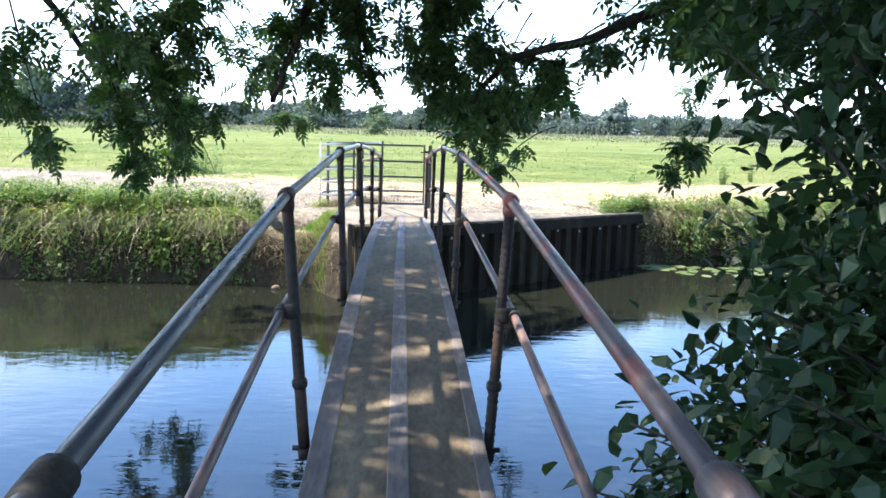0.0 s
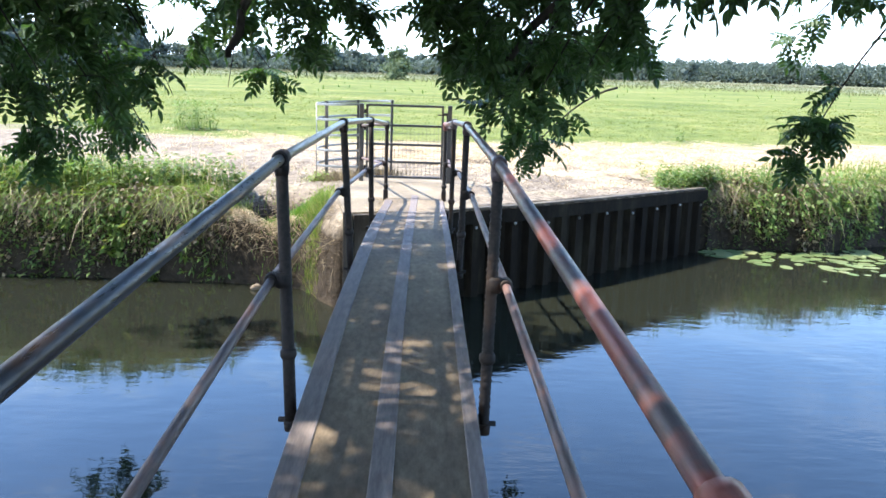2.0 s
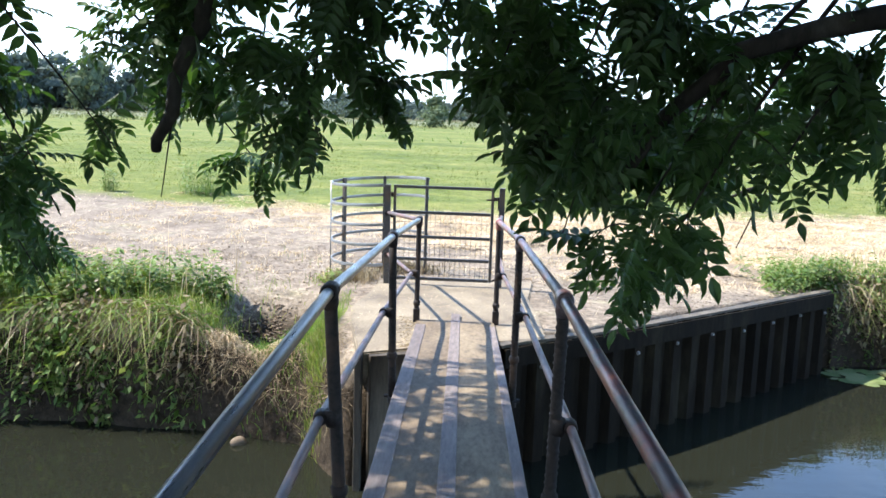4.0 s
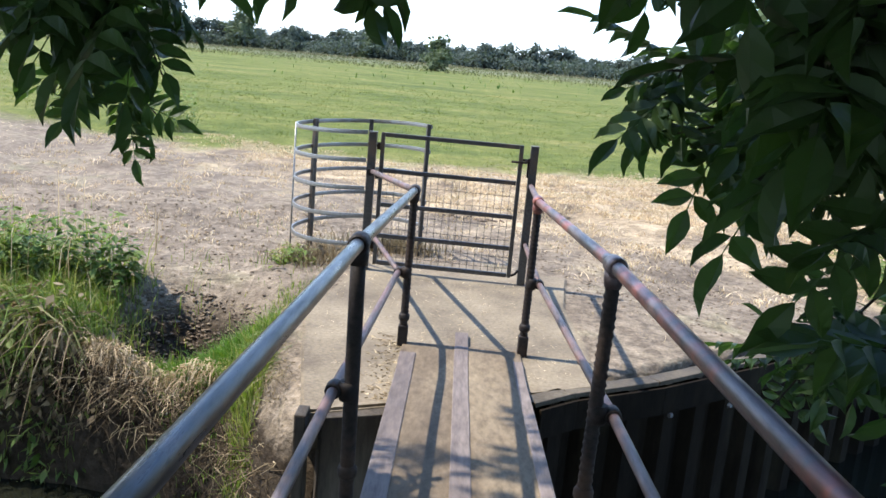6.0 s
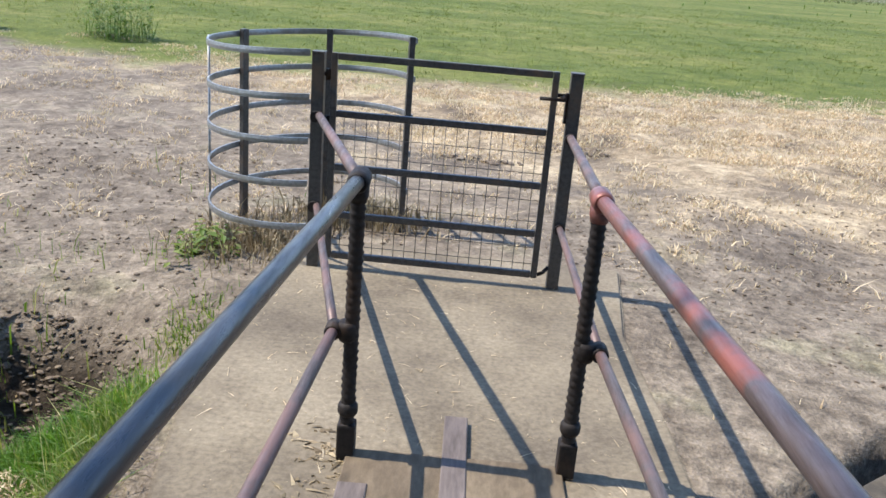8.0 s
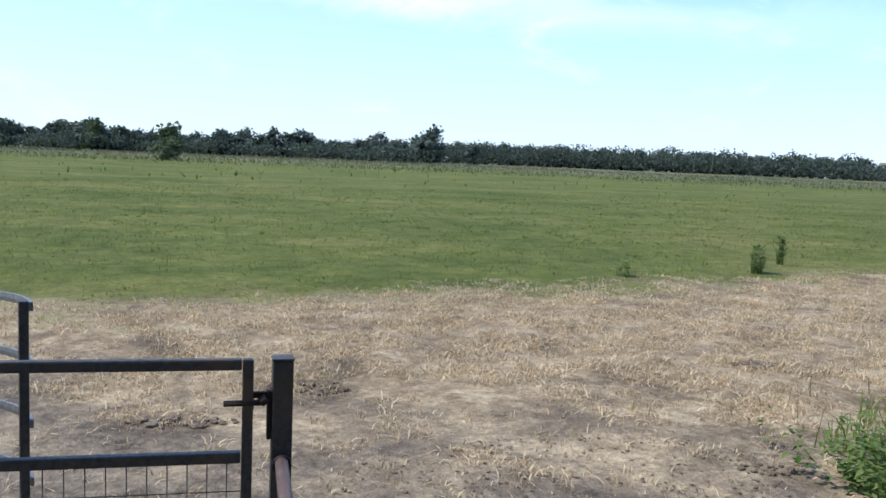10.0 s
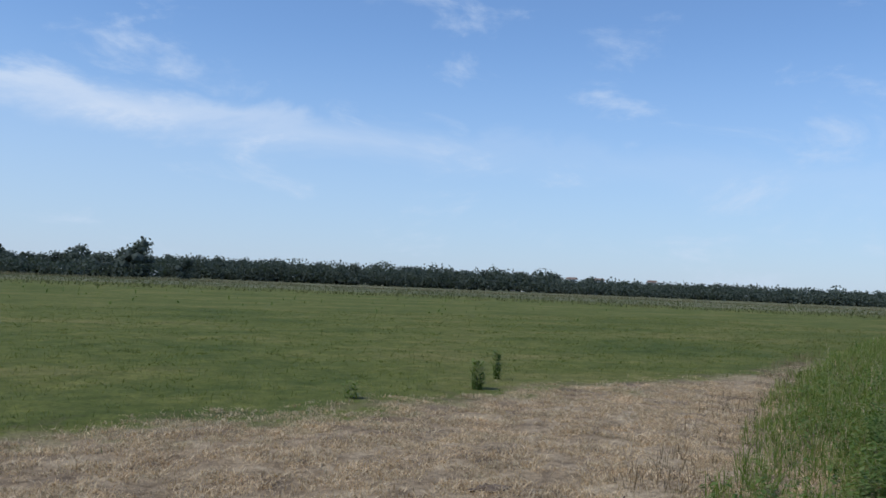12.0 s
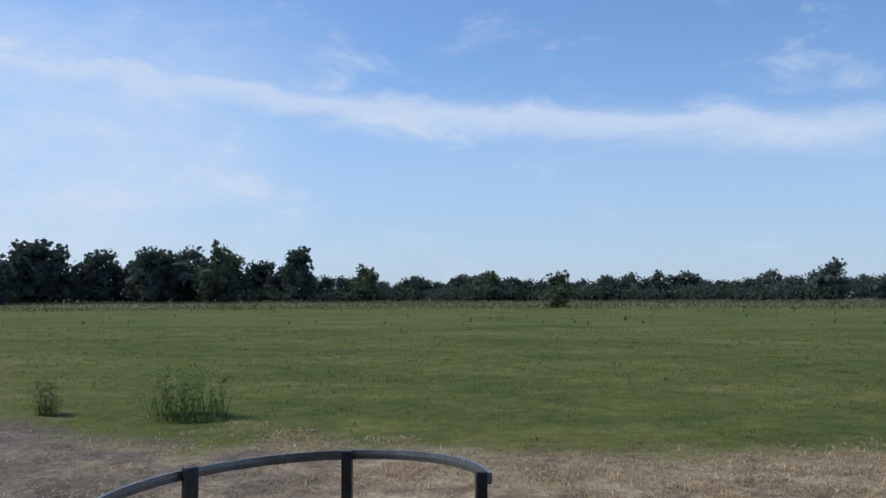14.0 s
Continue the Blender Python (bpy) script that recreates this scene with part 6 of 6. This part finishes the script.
def far_tree(seed, tall, lobes, mat, label, group):
    root = tagged(new("tree"), label, "tree", group)
    v, f = far_crown(seed, tall, lobes, 900, 0.042)
    cr = new("crown", array_mesh("crown", v, f, mat))
    cr.parent = root
    bm = bmesh.new()
    bm_tube(bm, [(0, 0, -0.02), (0.005, 0, 0.15), (0, 0.01, 0.4), (0.01, 0, 0.7)], [0.04, 0.03, 0.022, 0.008], 8)
    part("trunk", bm, MAT_BARK, root)
    return root


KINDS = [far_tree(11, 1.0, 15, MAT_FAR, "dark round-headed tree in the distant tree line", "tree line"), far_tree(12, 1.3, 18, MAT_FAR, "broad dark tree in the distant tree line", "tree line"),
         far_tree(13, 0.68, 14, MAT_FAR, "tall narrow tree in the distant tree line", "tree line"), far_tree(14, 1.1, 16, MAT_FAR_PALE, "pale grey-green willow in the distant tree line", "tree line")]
USED = set()


def plant(kind, az, dist, height, wide=1.0):
    """Stand a tree at a bearing (degrees east of the bridge's line) and distance."""
    a = radians(az)
    x, y = dist * math.sin(a), dist * math.cos(a)
    m = pose(x, y, -0.3, 0, 0, rng.uniform(0, 360))
    ob = KINDS[kind]
    if kind in USED:
        ob = copy_thing(ob, m)
    USED.add(kind)
    ob.matrix_basis = m
    ob.scale = (height * wide, height * wide, height)


def tree_line():
    az = -52.0
    while az < 70:
        if az < -36:
            h, dist = rng.uniform(9, 15), rng.uniform(230, 270)
        elif az < -18.5:
            h, dist = rng.uniform(9.5, 18), rng.uniform(255, 285)
        elif az < 14:
            h, dist = rng.triangular(4.8, 6.8, 11.0), rng.uniform(275, 300)
        elif az < 38:
            h, dist = rng.triangular(8.0, 9.6, 12.0), rng.uniform(420, 460)
        elif az < 41:
            h, dist = rng.triangular(9.0, 10.5, 12.5), rng.uniform(440, 480)
        else:
            h, dist = rng.triangular(5.5, 7.5, 9.5), rng.uniform(430, 470)
        k = int(rng.choice([0, 1, 2, 2, 2])) if az < -18 else int(rng.choice([0, 1, 1, 1]))
        plant(k, az, dist, h, rng.uniform(1.0, 1.5))
        az += math.degrees(h * (rng.uniform(0.22, 0.38) if az < -18 else rng.uniform(0.36, 0.6)) / dist)


tree_line()
for kind, az, dist, h, wide in ((3, -2.2, 135, 6.0, 1.1), (1, 14.4, 270, 12.5, 0.95), (2, 4.3, 275, 10.0, 1.1), (3, -14.7, 270, 12.0, 0.9), (3, -6.6, 272, 10.0, 0.95), (3, -24.1, 255, 18.0, 0.75),
                                (0, -28.5, 258, 17.0, 0.9), (2, -34.8, 258, 18.0, 1.2), (0, 1.0, 272, 8.6, 0.9), (0, -5.0, 273, 8.4, 0.9), (1, 17.2, 272, 7.5, 1.0), (0, -11.3, 272, 9.0, 0.9)):
    plant(kind, az, dist, h, wide)


# hedge-like undergrowth below the trees, and pale reeds before them
def undergrowth(name, n, az0, az1, d0, d1, h0, h1, w0, w1, mat, label, cat):
    a, d = np.radians(rng.uniform(az0, az1, n)), rng.uniform(d0, d1, n)
    x, y = d * np.sin(a), d * np.cos(a)
    hh = rng.uniform(h0, h1, n) * (0.75 + 0.35 * wobble(x, y, 9.0, 1.5))
    xy = np.stack([x, y], 1)
    tagged(new(name, blades(name, xy, hh, rng.uniform(w0, w1, n), 0.5, mat, 0.4, base=np.full(n, -0.1))), label, cat, kind="stuff")


def scrub(n, az0, az1, d0, d1, high, size, label):
    """A band of bushes far off: leaf clumps heaped to an uneven height."""
    a, d = np.radians(rng.uniform(az0, az1, n)), rng.uniform(d0, d1, n)
    x, y = d * np.sin(a), d * np.cos(a)
    top = high * (0.72 + 0.3 * wobble(x, y, 7.0, 2.5) + 0.2 * wobble(x, y, 2.6, 0.9))
    p = np.stack([x, y, np.maximum(0.2, top) * np.sqrt(rng.uniform(0, 1, n))], 1)
    u, w = rng.normal(0, 1, (n, 3)), rng.normal(0, 1, (n, 3))
    u /= np.linalg.norm(u, axis=1)[:, None]
    w = np.cross(u, w)
    w /= np.linalg.norm(w, axis=1)[:, None]
    L = size * rng.uniform(0.6, 1.4, (n, 1))
    v = np.stack([p - u * L, p + w * L * 0.7, p + u * L, p - w * L * 0.7], 1).reshape(-1, 3)
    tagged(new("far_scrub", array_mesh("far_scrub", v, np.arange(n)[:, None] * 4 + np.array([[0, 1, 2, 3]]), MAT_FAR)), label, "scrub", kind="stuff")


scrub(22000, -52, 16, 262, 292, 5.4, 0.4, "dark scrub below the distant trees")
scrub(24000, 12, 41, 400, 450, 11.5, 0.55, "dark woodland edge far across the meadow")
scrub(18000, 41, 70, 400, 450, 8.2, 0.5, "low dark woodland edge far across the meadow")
undergrowth("reeds", 26000, -52, 70, 120, 250, 0.3, 0.9, 0.05, 0.16, MAT_REED, "pale reeds and long grass at the meadow's far edge", "reeds")

undergrowth("dry_reeds", 17000, -52, 70, 246, 260, 0.7, 1.5, 0.06, 0.15, MAT_DRY_REED, "strip of pale dry reeds before the distant trees", "reeds")
undergrowth("field_weeds", 420, -40, 45, 55, 150, 0.3, 0.75, 0.05, 0.16, MAT_NETTLE, "scattered dark thistles far out in the meadow", "weeds")


def trailer():
    """A small white livestock trailer far off."""
    root = tagged(new("trailer"), "small white box trailer parked far off in the meadow", "trailer")
    root.matrix_basis = pose(97.6, 357, -0.05, 0, 0, -15) @ Matrix.Scale(1.4, 4)
    bm = bmesh.new()
    bm_box(bm, -1.7, 1.7, -0.9, 0.9, 0.55, 2.1, 0.12)
    part("body", bm, MAT_WHITE, root)
    bm = bmesh.new()
    bm_box(bm, -1.45, 0.4, -0.915, -0.9, 1.35, 1.7, 0.0)
    part("window", bm, MAT_GLASS, root)
    bm = bmesh.new()
    bm_bar(bm, (1.7, 0, 0.5), (2.7, 0, 0.45), 0.12, 0.1)
    part("drawbar", bm, MAT_GATE, root)
    for x in (-0.4, 0.35):
        for s in (-1, 1):
            bm = bmesh.new()
            bm_tube(bm, [(x, s * 0.78, 0.34), (x, s * 0.80, 0.34), (x, s * 0.96, 0.34), (x, s * 0.98, 0.34)], [0.30, 0.34, 0.34, 0.30], 16)
            part("wheel", bm, MAT_RUBBER, root)


trailer()


def house(az, dist, w, d, h, turn):
    a = radians(az)
    root = tagged(new("house"), "distant white-walled house with a grey-brown pitched roof", "house", "houses across the meadow")
    root.matrix_basis = pose(dist * math.sin(a), dist * math.cos(a), 0, 0, 0, -az + turn)
    bm = bmesh.new()
    bm_box(bm, -w / 2, w / 2, -d / 2, d / 2, -0.4, h, 0.05)
    part("wall", bm, MAT_WHITE, root)
    bm = bmesh.new()
    e = 0.4
    vs = [bm.verts.new(p) for p in ((-w / 2 - e, -d / 2 - e, h), (w / 2 + e, -d / 2 - e, h), (w / 2 + e, d / 2 + e, h), (-w / 2 - e, d / 2 + e, h), (-w / 2 - e, 0, h + d * 0.22), (w / 2 + e, 0, h + d * 0.22))]
    for q in ((0, 1, 5, 4), (2, 3, 4, 5), (0, 4, 3), (1, 2, 5), (0, 3, 2, 1)):
        bm.faces.new([vs[i] for i in q])
    part("roof", bm, MAT_ROOF, root)
    for k in range(3):
        bm = bmesh.new()
        x = -w / 2 + w * (k + 0.5) / 3
        bm_box(bm, x - 0.6, x + 0.6, -d / 2 - 0.06, -d / 2, h - 1.6, h - 0.5)
        part("window", bm, MAT_GLASS, root)


for az, w in ((38.7, 7.0), (42.2, 5.0), (43.7, 9.0), (47.3, 4.5)):
    house(az, 486, w, 5.0, 7.9, rng.uniform(-20, 20))
